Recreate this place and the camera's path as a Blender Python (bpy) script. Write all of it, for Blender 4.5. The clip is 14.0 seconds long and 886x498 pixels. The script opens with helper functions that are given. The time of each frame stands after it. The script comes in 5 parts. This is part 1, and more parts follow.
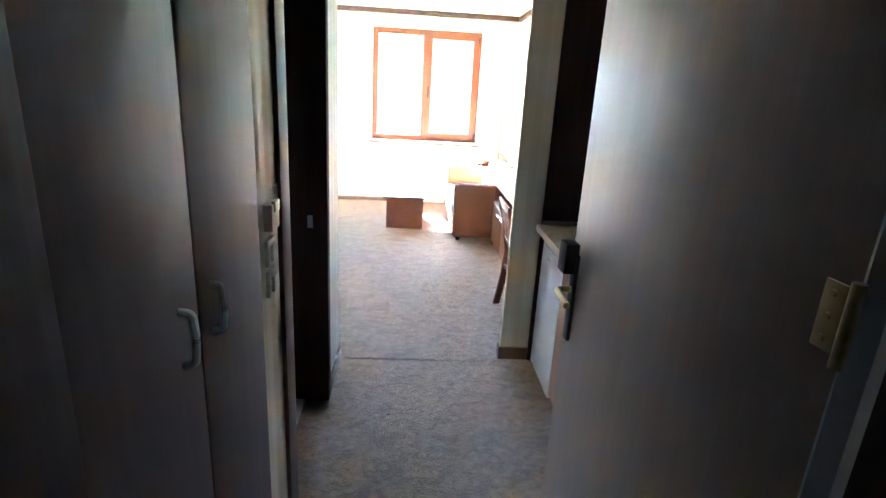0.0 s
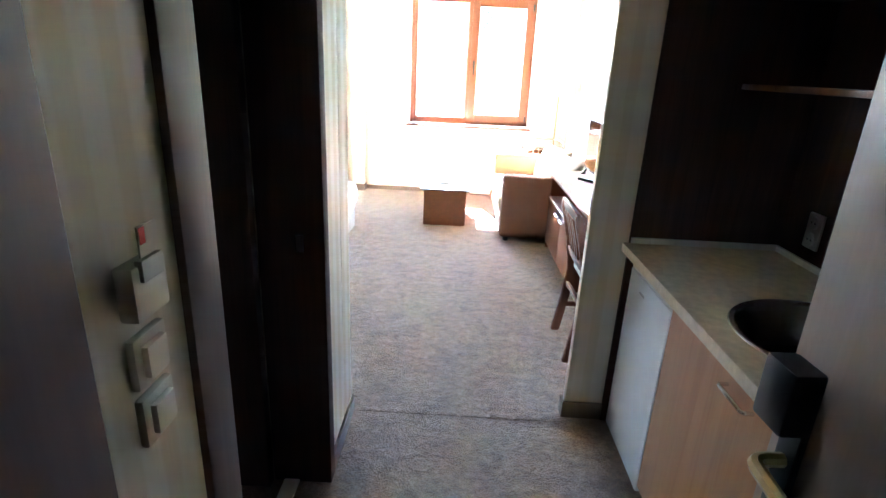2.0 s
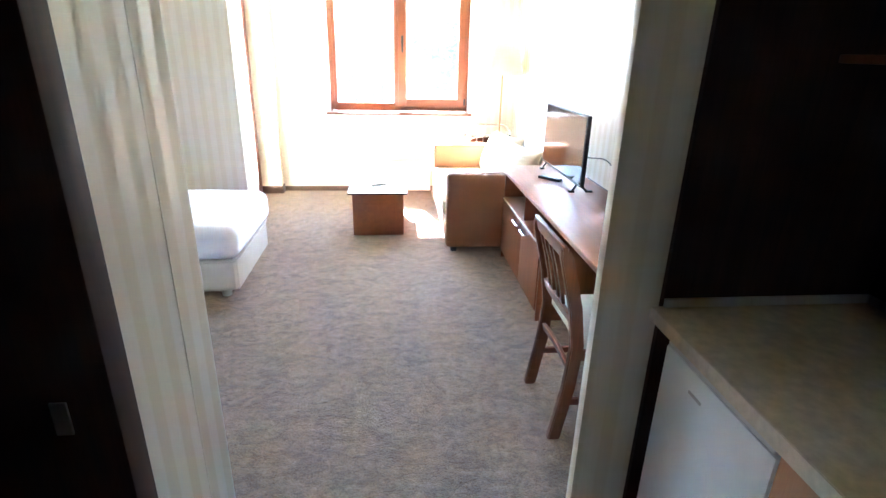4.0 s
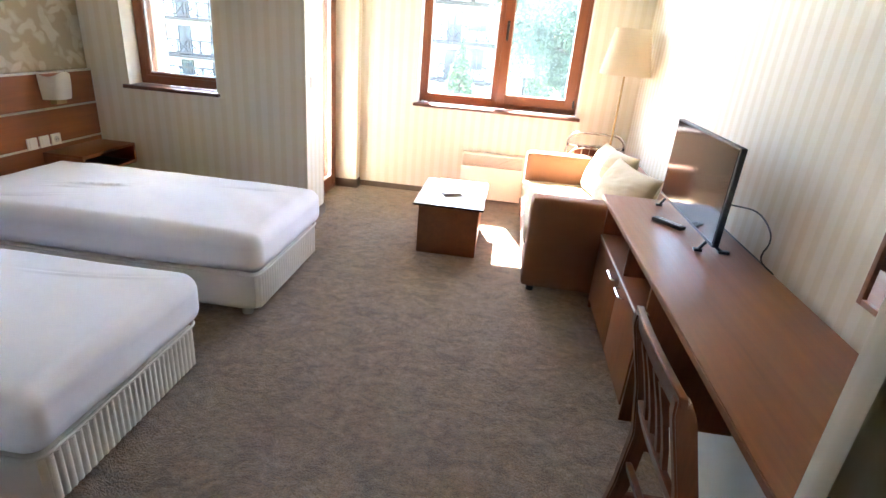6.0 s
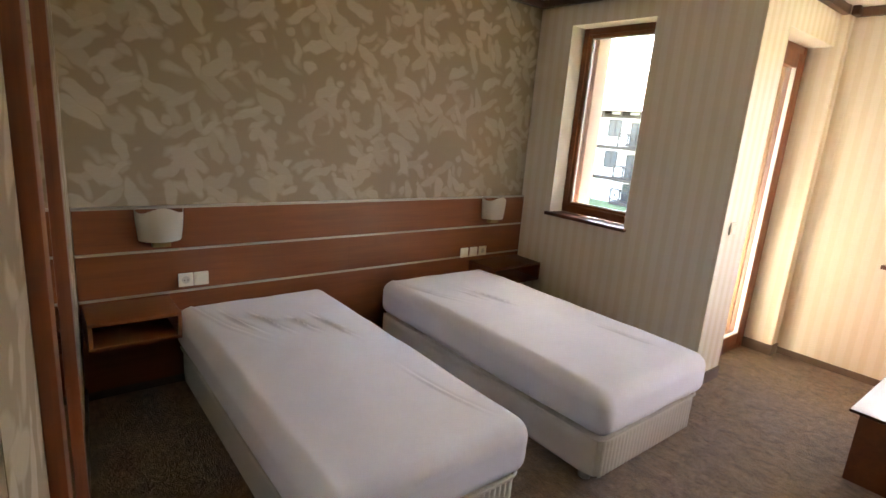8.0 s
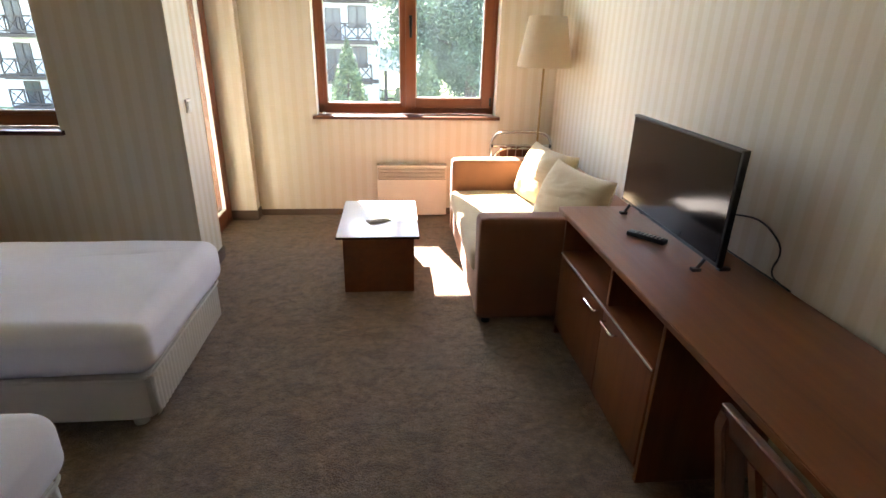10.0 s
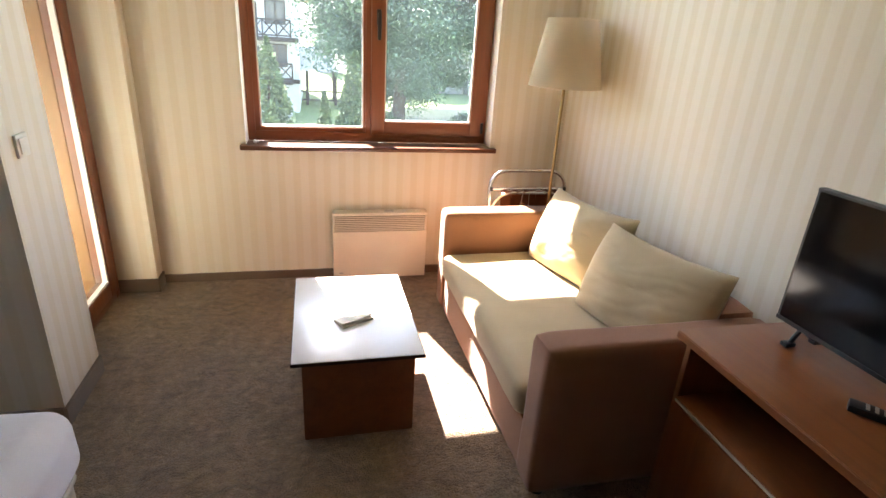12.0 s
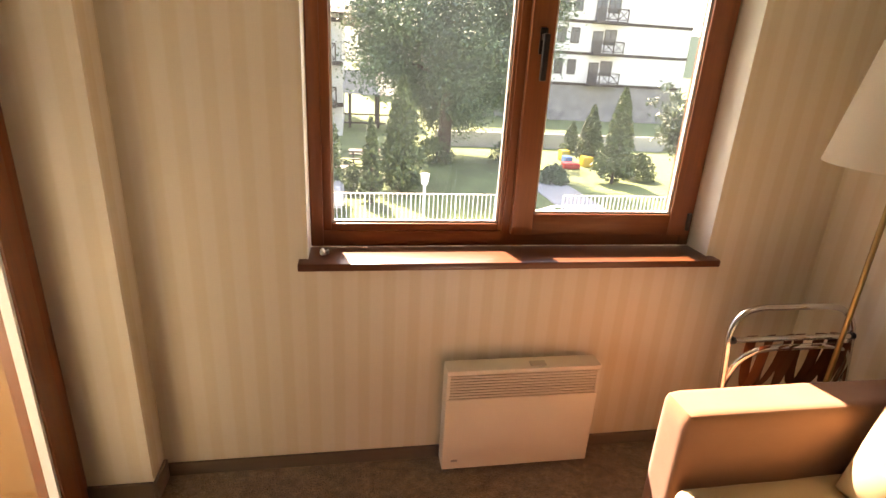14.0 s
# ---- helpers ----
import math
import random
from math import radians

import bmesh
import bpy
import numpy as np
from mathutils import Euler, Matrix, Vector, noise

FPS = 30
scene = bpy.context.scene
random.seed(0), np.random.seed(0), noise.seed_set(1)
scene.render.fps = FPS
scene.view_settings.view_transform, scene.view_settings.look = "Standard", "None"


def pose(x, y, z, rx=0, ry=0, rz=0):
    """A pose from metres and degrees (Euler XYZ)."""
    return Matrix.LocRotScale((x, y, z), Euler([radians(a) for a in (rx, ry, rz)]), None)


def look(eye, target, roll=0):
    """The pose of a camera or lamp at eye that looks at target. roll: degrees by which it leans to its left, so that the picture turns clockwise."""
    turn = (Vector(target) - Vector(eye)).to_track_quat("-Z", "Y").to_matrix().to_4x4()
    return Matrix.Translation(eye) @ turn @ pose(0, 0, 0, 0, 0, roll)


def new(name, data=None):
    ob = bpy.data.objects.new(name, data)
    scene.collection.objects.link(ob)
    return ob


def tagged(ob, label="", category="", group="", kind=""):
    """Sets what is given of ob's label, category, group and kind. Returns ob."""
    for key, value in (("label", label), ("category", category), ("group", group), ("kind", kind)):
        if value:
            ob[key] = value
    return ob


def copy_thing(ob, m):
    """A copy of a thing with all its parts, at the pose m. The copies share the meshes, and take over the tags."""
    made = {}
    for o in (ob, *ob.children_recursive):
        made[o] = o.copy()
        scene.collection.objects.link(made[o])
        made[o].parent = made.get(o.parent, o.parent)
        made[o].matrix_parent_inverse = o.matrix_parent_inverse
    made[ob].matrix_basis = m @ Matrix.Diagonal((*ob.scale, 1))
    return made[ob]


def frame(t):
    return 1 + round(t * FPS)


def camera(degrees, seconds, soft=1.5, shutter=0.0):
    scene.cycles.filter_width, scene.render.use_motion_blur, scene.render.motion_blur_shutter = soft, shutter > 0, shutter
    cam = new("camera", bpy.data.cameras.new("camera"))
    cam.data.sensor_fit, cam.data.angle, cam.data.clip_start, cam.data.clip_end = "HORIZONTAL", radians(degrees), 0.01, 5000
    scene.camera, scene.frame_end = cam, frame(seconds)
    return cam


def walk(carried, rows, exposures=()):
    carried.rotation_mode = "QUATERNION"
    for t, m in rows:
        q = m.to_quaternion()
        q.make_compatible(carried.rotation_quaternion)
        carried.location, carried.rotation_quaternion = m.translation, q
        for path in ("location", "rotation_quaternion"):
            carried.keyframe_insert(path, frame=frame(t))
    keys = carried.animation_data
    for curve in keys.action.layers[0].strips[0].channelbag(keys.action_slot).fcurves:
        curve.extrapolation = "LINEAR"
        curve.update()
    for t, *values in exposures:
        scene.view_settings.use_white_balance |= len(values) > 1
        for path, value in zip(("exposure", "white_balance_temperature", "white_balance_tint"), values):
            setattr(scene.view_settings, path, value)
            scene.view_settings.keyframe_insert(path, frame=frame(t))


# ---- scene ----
cam = camera(80.4, 14.0)
PATH = [
    (0, (0.027, 0.315, 1.633), (0.152, 2.224, 1.05), 3.3),
    (0.5, (0.059, 0.524, 1.605), (0.112, 2.418, 0.965), 3.5),
    (1, (0.002, 0.728, 1.589), (0.082, 2.612, 0.923), 2.6),
    (1.5, (-0.012, 0.924, 1.579), (0.047, 2.803, 0.898), 2.5),
    (2, (0.05, 1.154, 1.561), (0.014, 3.045, 0.91), 2.7),
    (2.5, (0.076, 1.387, 1.554), (0.099, 3.272, 0.886), 1.9),
    (3, (0.045, 1.625, 1.552), (0.258, 3.481, 0.837), 1.3),
    (5.5, (0.206, 2.665, 1.537), (0.189, 4.535, 0.824), 3.4),
    (6, (0.263, 2.874, 1.531), (0.09, 4.714, 0.767), 5.0),
    (6.5, (0.26, 3.08, 1.51), (-0.22, 4.864, 0.744), 6.3),
    (7, (0.245, 3.233, 1.487), (-0.776, 4.801, 0.782), 6.0),
    (7.5, (0.202, 3.325, 1.487), (-1.234, 4.58, 0.886), 5.8),
    (8, (0.219, 3.287, 1.601), (-1.287, 4.521, 1.141), 4.6),
    (8.5, (0.182, 3.324, 1.614), (-0.966, 4.913, 1.216), 2.2),
    (9, (0.099, 3.298, 1.59), (-0.443, 5.152, 1.07), 0.4),
    (9.2, (0.107, 3.314, 1.586), (-0.276, 5.18, 0.977), 0.3),
    (11.3, (-0.118, 4.148, 1.458), (0.524, 5.865, 0.658), 2.4),
    (11.5, (-0.137, 4.351, 1.489), (0.436, 6.098, 0.702), 2.7),
    (12, (-0.202, 4.721, 1.531), (0.262, 6.519, 0.788), 3.7),
    (12.5, (-0.286, 5.097, 1.547), (0.179, 6.906, 0.832), 3.4),
    (13, (-0.299, 5.569, 1.566), (0.122, 7.397, 0.872), 3.5),
    (13.5, (-0.356, 5.952, 1.559), (0.028, 7.788, 0.865), 4.2),
    (14, (-0.446, 6.289, 1.556), (-0.107, 8.137, 0.872), 3.3),
]
EXPOSURES = [(0.0, 7.35, 5150, 12), (3.0, 7.15, 5200, 12), (5.5, 6.1, 5700, 14), (6.5, 5.4, 6500, 19), (7.5, 5.2, 7200, 20), (8.0, 5.05, 7100, 23), (8.5, 5.05, 6400, 17), (9.0, 4.5, 6500, 18), (11.5, 4.35, 6800, 17), (12.5, 3.95, 7000, 18), (13.0, 3.65, 7900, 24), (13.5, 3.45, 8600, 27), (14.0, 3.4, 9200, 30)]
walk(cam, [(t, look(eye, target, roll)) for t, eye, target, roll in PATH], EXPOSURES)

# ---- world and sun ----
SUN_TRAVEL = Vector((0.29, -1.0, -1.15)).normalized()
world = bpy.data.worlds.new("daylight")
scene.world = world
world.use_nodes = True
wn = world.node_tree
sky = wn.nodes.new("ShaderNodeTexSky")
sky.sky_type = "NISHITA"
sky.sun_disc = False
sky.sun_elevation = math.asin(-SUN_TRAVEL.z)
sky.sun_rotation = math.atan2(-SUN_TRAVEL.x, -SUN_TRAVEL.y)
wn.links.new(sky.outputs[0], wn.nodes["Background"].inputs[0])
wn.nodes["Background"].inputs[1].default_value = 0.15
sun = new("sun", bpy.data.lights.new("sun", "SUN"))
sun.data.energy, sun.data.angle, sun.data.color = 4.6, radians(0.6), (1.0, 0.93, 0.82)
sun.matrix_basis = look((0, 30, 30), Vector((0, 30, 30)) + SUN_TRAVEL)


# ---- materials ----
class Nodes:
    """A short hand for node trees."""

    def __init__(self, name):
        self.mat = bpy.data.materials.new(name)
        self.mat.use_nodes = True
        self.tree = self.mat.node_tree
        self.bsdf = self.tree.nodes["Principled BSDF"]
        self.out = self.tree.nodes["Material Output"]

    def add(self, kind, **props):
        node = self.tree.nodes.new(kind)
        for key, value in props.items():
            setattr(node, key, value)
        return node

    def link(self, a, b):
        self.tree.links.new(a, b)

    def coords(self, scale=(1, 1, 1), rotation=(0, 0, 0), kind="Object"):
        tc, mp = self.add("ShaderNodeTexCoord"), self.add("ShaderNodeMapping")
        mp.inputs["Scale"].default_value = scale
        mp.inputs["Rotation"].default_value = [radians(a) for a in rotation]
        self.link(tc.outputs[kind], mp.inputs[0])
        return mp.outputs[0]

    def noise(self, vec, scale, detail=4, rough=0.55, distort=0.0):
        n = self.add("ShaderNodeTexNoise")
        n.inputs["Scale"].default_value, n.inputs["Detail"].default_value = scale, detail
        n.inputs["Roughness"].default_value, n.inputs["Distortion"].default_value = rough, distort
        self.link(vec, n.inputs["Vector"])
        return n.outputs[0]

    def ramp(self, fac, *stops):
        r = self.add("ShaderNodeValToRGB")
        el = r.color_ramp.elements
        while len(el) < len(stops):
            el.new(0.5)
        for e, (p, c) in zip(el, stops):
            e.position, e.color = p, (*c, 1) if len(c) == 3 else c
        self.link(fac, r.inputs[0])
        return r.outputs[0]

    def mix(self, fac, a, b, blend="MIX"):
        m = self.add("ShaderNodeMix", data_type="RGBA", blend_type=blend)
        for socket, v in ((m.inputs[0], fac), (m.inputs[6], a), (m.inputs[7], b)):
            if isinstance(v, bpy.types.NodeSocket):
                self.link(v, socket)
            elif isinstance(v, (tuple, list)):
                socket.default_value = (*v, 1)
            else:
                socket.default_value = v
        return m.outputs[2]

    def math(self, op, a, b=0.0, c=0.0):
        m = self.add("ShaderNodeMath", operation=op)
        for socket, v in zip(m.inputs, (a, b, c)):
            if isinstance(v, bpy.types.NodeSocket):
                self.link(v, socket)
            else:
                socket.default_value = v
        return m.outputs[0]

    def bump(self, height, strength, distance=0.002):
        b = self.add("ShaderNodeBump")
        b.inputs["Strength"].default_value, b.inputs["Distance"].default_value = strength, distance
        self.link(height, b.inputs["Height"])
        self.link(b.outputs[0], self.bsdf.inputs["Normal"])

    def base(self, colour, rough=0.5, metal=0.0):
        b = self.bsdf
        for key, v in (("Base Color", colour), ("Roughness", rough), ("Metallic", metal)):
            if isinstance(v, bpy.types.NodeSocket):
                self.link(v, b.inputs[key])
            else:
                b.inputs[key].default_value = (*v, 1) if isinstance(v, tuple) else v
        return self


def dim(c, f):
    return tuple(min(1.0, v * f) for v in c)


def plain(name, colour, rough=0.5, metal=0.0, vary=0.12, scale=6.0, grain=0.05):
    n = Nodes(name)
    v = n.coords()
    big = n.noise(v, scale, 5)
    fine = n.noise(v, 180, 2)
    col = n.ramp(big, (0.3, dim(colour, 1 - vary)), (0.7, dim(colour, 1 + vary)))
    r = n.math("MULTIPLY_ADD", big, 0.25 * rough, rough * 0.87)
    n.base(col, r, metal)
    if grain:
        n.bump(fine, grain, 0.001)
    return n.mat


def wood(name, dark, light, rough=0.35, along="x", coat=0.15):
    n = Nodes(name)
    s = {"x": (1.2, 22, 22), "y": (22, 1.2, 22), "z": (22, 22, 1.2)}[along]
    f = {"x": (4, 160, 160), "y": (160, 4, 160), "z": (160, 160, 4)}[along]
    a = n.noise(n.coords(s), 1.0, 6, 0.6, 0.6)
    b = n.noise(n.coords(f), 1.0, 3)
    blotch = n.noise(n.coords(), 2.2, 3)
    g = n.math("MULTIPLY_ADD", b, 0.35, n.math("MULTIPLY", a, 0.75))
    col = n.ramp(g, (0.35, dark), (0.72, light))
    col = n.mix(n.math("MULTIPLY", blotch, 0.35), col, dark)
    n.base(col, n.math("MULTIPLY_ADD", b, 0.18, rough - 0.06))
    n.bsdf.inputs["Coat Weight"].default_value = coat
    n.bsdf.inputs["Coat Roughness"].default_value = 0.25
    n.bump(g, 0.035, 0.001)
    return n.mat


def fabric(name, colour, rough=0.9, vary=0.15, weave=420, bump=0.35, sheen=0.2):
    n = Nodes(name)
    v = n.coords()
    w = n.noise(v, weave, 2)
    big = n.noise(v, 5, 5)
    col = n.ramp(n.math("MULTIPLY_ADD", w, 0.5, n.math("MULTIPLY", big, 0.5)), (0.3, dim(colour, 1 - vary)), (0.7, dim(colour, 1 + vary)))
    n.base(col, rough)
    n.bsdf.inputs["Sheen Weight"].default_value = sheen
    n.bump(w, bump, 0.0015)
    return n.mat


def carpet():
    n = Nodes("carpet")
    v = n.coords()
    tuft = n.noise(v, 130, 3, 0.7)
    fleck = n.noise(v, 26, 5, 0.75)
    tread = n.noise(n.coords((1, 1.5, 1)), 8.5, 6, 0.72, 0.9)
    worn = n.noise(v, 1.1, 3)
    g = n.math("MULTIPLY_ADD", fleck, 0.5, n.math("MULTIPLY", tuft, 0.5))
    col = n.ramp(g, (0.36, (0.13, 0.080, 0.044)), (0.5, (0.33, 0.213, 0.122)), (0.63, (0.53, 0.365, 0.225)))
    col = n.mix(n.math("MULTIPLY", n.ramp(tread, (0.46, (0, 0, 0)), (0.60, (1, 1, 1))), 0.6), col, (0.125, 0.08, 0.05))
    col = n.mix(n.math("MULTIPLY", worn, 0.18), col, (0.34, 0.25, 0.175))
    n.base(col, 0.95)
    n.bsdf.inputs["Sheen Weight"].default_value = 0.25
    clump = n.noise(v, 42, 4, 0.7)
    n.bump(n.math("ADD", n.math("ADD", tuft, clump), n.math("MULTIPLY", tread, 1.2)), 1.0, 0.03)
    return n.mat


def striped_paper():
    n = Nodes("striped wallpaper")
    sep = n.add("ShaderNodeSeparateXYZ")
    n.link(n.coords(), sep.inputs[0])
    u = n.math("ADD", sep.outputs[0], sep.outputs[1])
    wave = n.math("SINE", n.math("MULTIPLY", u, 2 * math.pi / 0.092))
    thin = n.math("SINE", n.math("MULTIPLY", u, 2 * math.pi / 0.0115))
    stripe = n.ramp(n.math("MULTIPLY_ADD", wave, 0.5, 0.5), (0.3, (0, 0, 0)), (0.6, (1, 1, 1)))
    grain = n.noise(n.coords((60, 60, 4)), 1.0, 3)
    stain = n.noise(n.coords(), 1.6, 4)
    a = n.mix(stripe, (0.722, 0.65, 0.505), (0.765, 0.708, 0.59))
    a = n.mix(n.math("MULTIPLY", grain, 0.16), a, (0.52, 0.47, 0.39))
    a = n.mix(n.math("MULTIPLY", stain, 0.12), a, (0.62, 0.57, 0.48))
    n.base(a, n.math("MULTIPLY_ADD", stripe, -0.36, 0.72))
    n.bump(n.math("ADD", n.math("MULTIPLY", thin, 0.25), grain), 0.18, 0.001)
    return n.mat


def leaf_paper():
    """Taupe wallpaper with paler overlapping leaves and petals."""
    n = Nodes("leaf wallpaper")
    total = None
    warp = n.add("ShaderNodeVectorMath", operation="MULTIPLY_ADD")
    sep, com = n.add("ShaderNodeSeparateXYZ"), n.add("ShaderNodeCombineXYZ")
    n.link(n.coords(), sep.inputs[0])
    n.link(n.math("ADD", sep.outputs[0], sep.outputs[1]), com.inputs[1])
    n.link(sep.outputs[2], com.inputs[2])
    tc = com.outputs[0]
    wn_ = n.add("ShaderNodeTexNoise")
    wn_.inputs["Scale"].default_value, wn_.inputs["Detail"].default_value = 6.0, 2
    n.link(tc, wn_.inputs["Vector"])
    n.link(wn_.outputs[1], warp.inputs[0])
    warp.inputs[1].default_value = (0.13, 0.13, 0.13)
    n.link(tc, warp.inputs[2])
    for angle, sx, sz, off, cut in ((35, 3.6, 10.5, 0.0, 0.41), (-28, 3.9, 11.5, 3.7, 0.39), (74, 3.8, 10.2, 7.1, 0.36), (12, 9.0, 9.8, 1.9, 0.29)):
        rot, sc = n.add("ShaderNodeMapping"), n.add("ShaderNodeMapping")
        rot.inputs["Rotation"].default_value = (radians(angle), 0, 0)
        rot.inputs["Location"].default_value = (0, off, off * 0.6)
        sc.inputs["Scale"].default_value = (0.0, sx, sz)
        n.link(warp.outputs[0], rot.inputs[0])
        n.link(rot.outputs[0], sc.inputs[0])
        vor = n.add("ShaderNodeTexVoronoi", voronoi_dimensions="3D")
        vor.inputs["Scale"].default_value, vor.inputs["Randomness"].default_value = 1.0, 0.75
        n.link(sc.outputs[0], vor.inputs["Vector"])
        m = n.ramp(vor.outputs["Distance"], (cut - 0.05, (1, 1, 1)), (cut + 0.04, (0, 0, 0)))
        # a darker vein where the cell's colour is low
        keep = n.math("MULTIPLY", m, n.ramp(vor.outputs["Color"], (0.1, (0.55, 0.55, 0.55)), (0.9, (1, 1, 1))))
        total = keep if total is None else n.math("MAXIMUM", total, keep)
    grain = n.noise(n.coords((1, 1, 1)), 160, 3)
    brush = n.noise(n.coords((1, 8, 30)), 3, 4)
    leaf = n.math("MULTIPLY", total, n.math("MULTIPLY_ADD", brush, 0.45, 0.72))
    col = n.mix(leaf, (0.31, 0.245, 0.155), (0.485, 0.415, 0.30))
    col = n.mix(n.math("MULTIPLY", grain, 0.15), col, (0.24, 0.19, 0.12))
    n.base(col, n.math("MULTIPLY_ADD", total, -0.15, 0.7))
    n.bump(n.math("ADD", total, n.math("MULTIPLY", grain, 0.3)), 0.2, 0.001)
    return n.mat


def glass_mat(name, tint=(0.74, 0.78, 0.79)):
    n = Nodes(name)
    tr, gl, mx, fr = n.add("ShaderNodeBsdfTransparent"), n.add("ShaderNodeBsdfGlossy"), n.add("ShaderNodeMixShader"), n.add("ShaderNodeLayerWeight")
    tr.inputs[0].default_value = (*tint, 1)
    gl.inputs["Roughness"].default_value = 0.02
    n.link(n.math("MULTIPLY_ADD", n.math("POWER", fr.outputs["Facing"], 5.0), 0.5, 0.035), mx.inputs[0])
    n.link(tr.outputs[0], mx.inputs[1])
    n.link(gl.outputs[0], mx.inputs[2])
    # a thin film of dust that catches the sun, coloured blue to imitate outdoor haze
    dust, film = n.add("ShaderNodeBsdfTranslucent"), n.add("ShaderNodeMixShader")
    dust.inputs[0].default_value = (0.62, 0.78, 0.92, 1)
    n.link(n.ramp(n.noise(n.coords(), 2.6, 6, 0.65), (0.3, (0.0016,) * 3), (0.75, (0.009,) * 3)), film.inputs[0])
    n.link(mx.outputs[0], film.inputs[1])
    n.link(dust.outputs[0], film.inputs[2])
    n.link(film.outputs[0], n.out.inputs[0])
    return n.mat


def leafy(name, dark, light):
    n = Nodes(name)
    geo = n.add("ShaderNodeNewGeometry")
    col = n.ramp(geo.outputs["Random Per Island"], (0.0, dark), (0.7, light), (1.0, dim(light, 1.5)))
    n.base(col, 0.55)
    return n.mat


CARPET = carpet()
PAPER = striped_paper()
LEAFPAPER = leaf_paper()
CEILING = plain("ceiling paint", (0.86, 0.83, 0.77), 0.85, vary=0.03)
REVEAL = plain("white plaster", (0.80, 0.76, 0.68), 0.8, vary=0.04)
DARKTRIM = wood("dark moulding", (0.05, 0.02, 0.01), (0.10, 0.042, 0.02), 0.45)
SKIRT = fabric("carpet skirting", (0.13, 0.09, 0.06), 0.95)
WINWOOD = wood("mahogany window", (0.16, 0.045, 0.014), (0.27, 0.085, 0.028), 0.38, "z")
WINWOODX = wood("mahogany rail", (0.16, 0.045, 0.014), (0.27, 0.085, 0.028), 0.38, "x")
SILLWOOD = wood("window board", (0.075, 0.022, 0.009), (0.15, 0.05, 0.02), 0.3)
CHERRY = wood("cherry laminate", (0.165, 0.048, 0.012), (0.25, 0.082, 0.022), 0.36, "y", 0.15)
CHERRYZ = wood("cherry upright", (0.165, 0.048, 0.012), (0.25, 0.082, 0.022), 0.4, "z", 0.12)
CHAIRWOOD = wood("stained beech", (0.11, 0.034, 0.012), (0.21, 0.068, 0.024), 0.35, "z", 0.3)
WARDROBE = wood("brown laminate", (0.08, 0.044, 0.032), (0.125, 0.07, 0.052), 0.5, "z", 0.0)
WENGE = wood("dark wenge", (0.03, 0.014, 0.009), (0.075, 0.033, 0.019), 0.65, "z", 0.0)
WENGE.node_tree.nodes["Principled BSDF"].inputs["Specular IOR Level"].default_value = 0.25
ENTRY = wood("entrance door veneer", (0.30, 0.21, 0.145), (0.37, 0.265, 0.19), 0.42, "z", 0.2)
KITCHEN = wood("kitchen front", (0.37, 0.17, 0.075), (0.47, 0.245, 0.115), 0.42, "z", 0.1)
COUNTER = plain("beige worktop", (0.55, 0.455, 0.31), 0.38, vary=0.16, scale=30)
WHITE = plain("white enamel", (0.80, 0.81, 0.80), 0.35, vary=0.03)
PLASTIC = plain("cream plastic", (0.74, 0.70, 0.60), 0.4, vary=0.04)
HEATER = plain("heater enamel", (0.78, 0.73, 0.63), 0.45, vary=0.03)
SHEET = fabric("white sheet", (0.80, 0.79, 0.82), 0.9, 0.05, 300, 0.15, 0.1)
BEDBASE = fabric("quilted bed base", (0.68, 0.64, 0.56), 0.85, 0.08)
SOFA = fabric("terracotta upholstery", (0.245, 0.108, 0.052), 0.9, 0.15)
CUSHION = fabric("beige upholstery", (0.41, 0.32, 0.19), 0.9, 0.10)
SEATPAD = fabric("pale seat fabric", (0.55, 0.53, 0.45), 0.9, 0.10)
def shade_cloth():
    """Cream cloth that lets some of the daylight through."""
    mat = fabric("lampshade", (0.76, 0.68, 0.54), 0.8, 0.06)
    tree = mat.node_tree
    tr, mx = tree.nodes.new("ShaderNodeBsdfTranslucent"), tree.nodes.new("ShaderNodeMixShader")
    tr.inputs[0].default_value = (0.80, 0.70, 0.53, 1)
    mx.inputs[0].default_value = 0.45
    tree.links.new(tree.nodes["Principled BSDF"].outputs[0], mx.inputs[1])
    tree.links.new(tr.outputs[0], mx.inputs[2])
    tree.links.new(mx.outputs[0], tree.nodes["Material Output"].inputs[0])
    return mat


SHADE = shade_cloth()
SCONCE = plain("opal sconce", (0.80, 0.74, 0.62), 0.45, vary=0.04)
BLACK = plain("black plastic", (0.012, 0.012, 0.013), 0.35, vary=0.1)
SCREEN = plain("dark screen", (0.004, 0.004, 0.005), 0.1, vary=0.0, grain=0)
SCREEN.node_tree.nodes["Principled BSDF"].inputs["Specular IOR Level"].default_value = 0.2
CHROME = plain("chrome", (0.72, 0.71, 0.69), 0.14, 1.0, vary=0.03, grain=0)
SINKSTEEL = plain("dark sink steel", (0.2, 0.19, 0.18), 0.25, 1.0, vary=0.1)
HANDLE = plain("matt grey handle", (0.62, 0.62, 0.62), 0.4, 0.0, vary=0.05)
STEEL = plain("brushed steel", (0.5, 0.49, 0.47), 0.3, 1.0, vary=0.08)
BRASS = plain("aged brass", (0.42, 0.30, 0.14), 0.35, 1.0, vary=0.15)
LEATHER = plain("brown straps", (0.16, 0.06, 0.025), 0.5, vary=0.2)
TABLETOP = plain("white laminate", (0.72, 0.71, 0.71), 0.22, vary=0.03)
PAPERWHITE = plain("paper", (0.75, 0.70, 0.62), 0.7)
METALSTRIP = plain("grey edging strip", (0.55, 0.52, 0.47), 0.35, 0.6, vary=0.05)
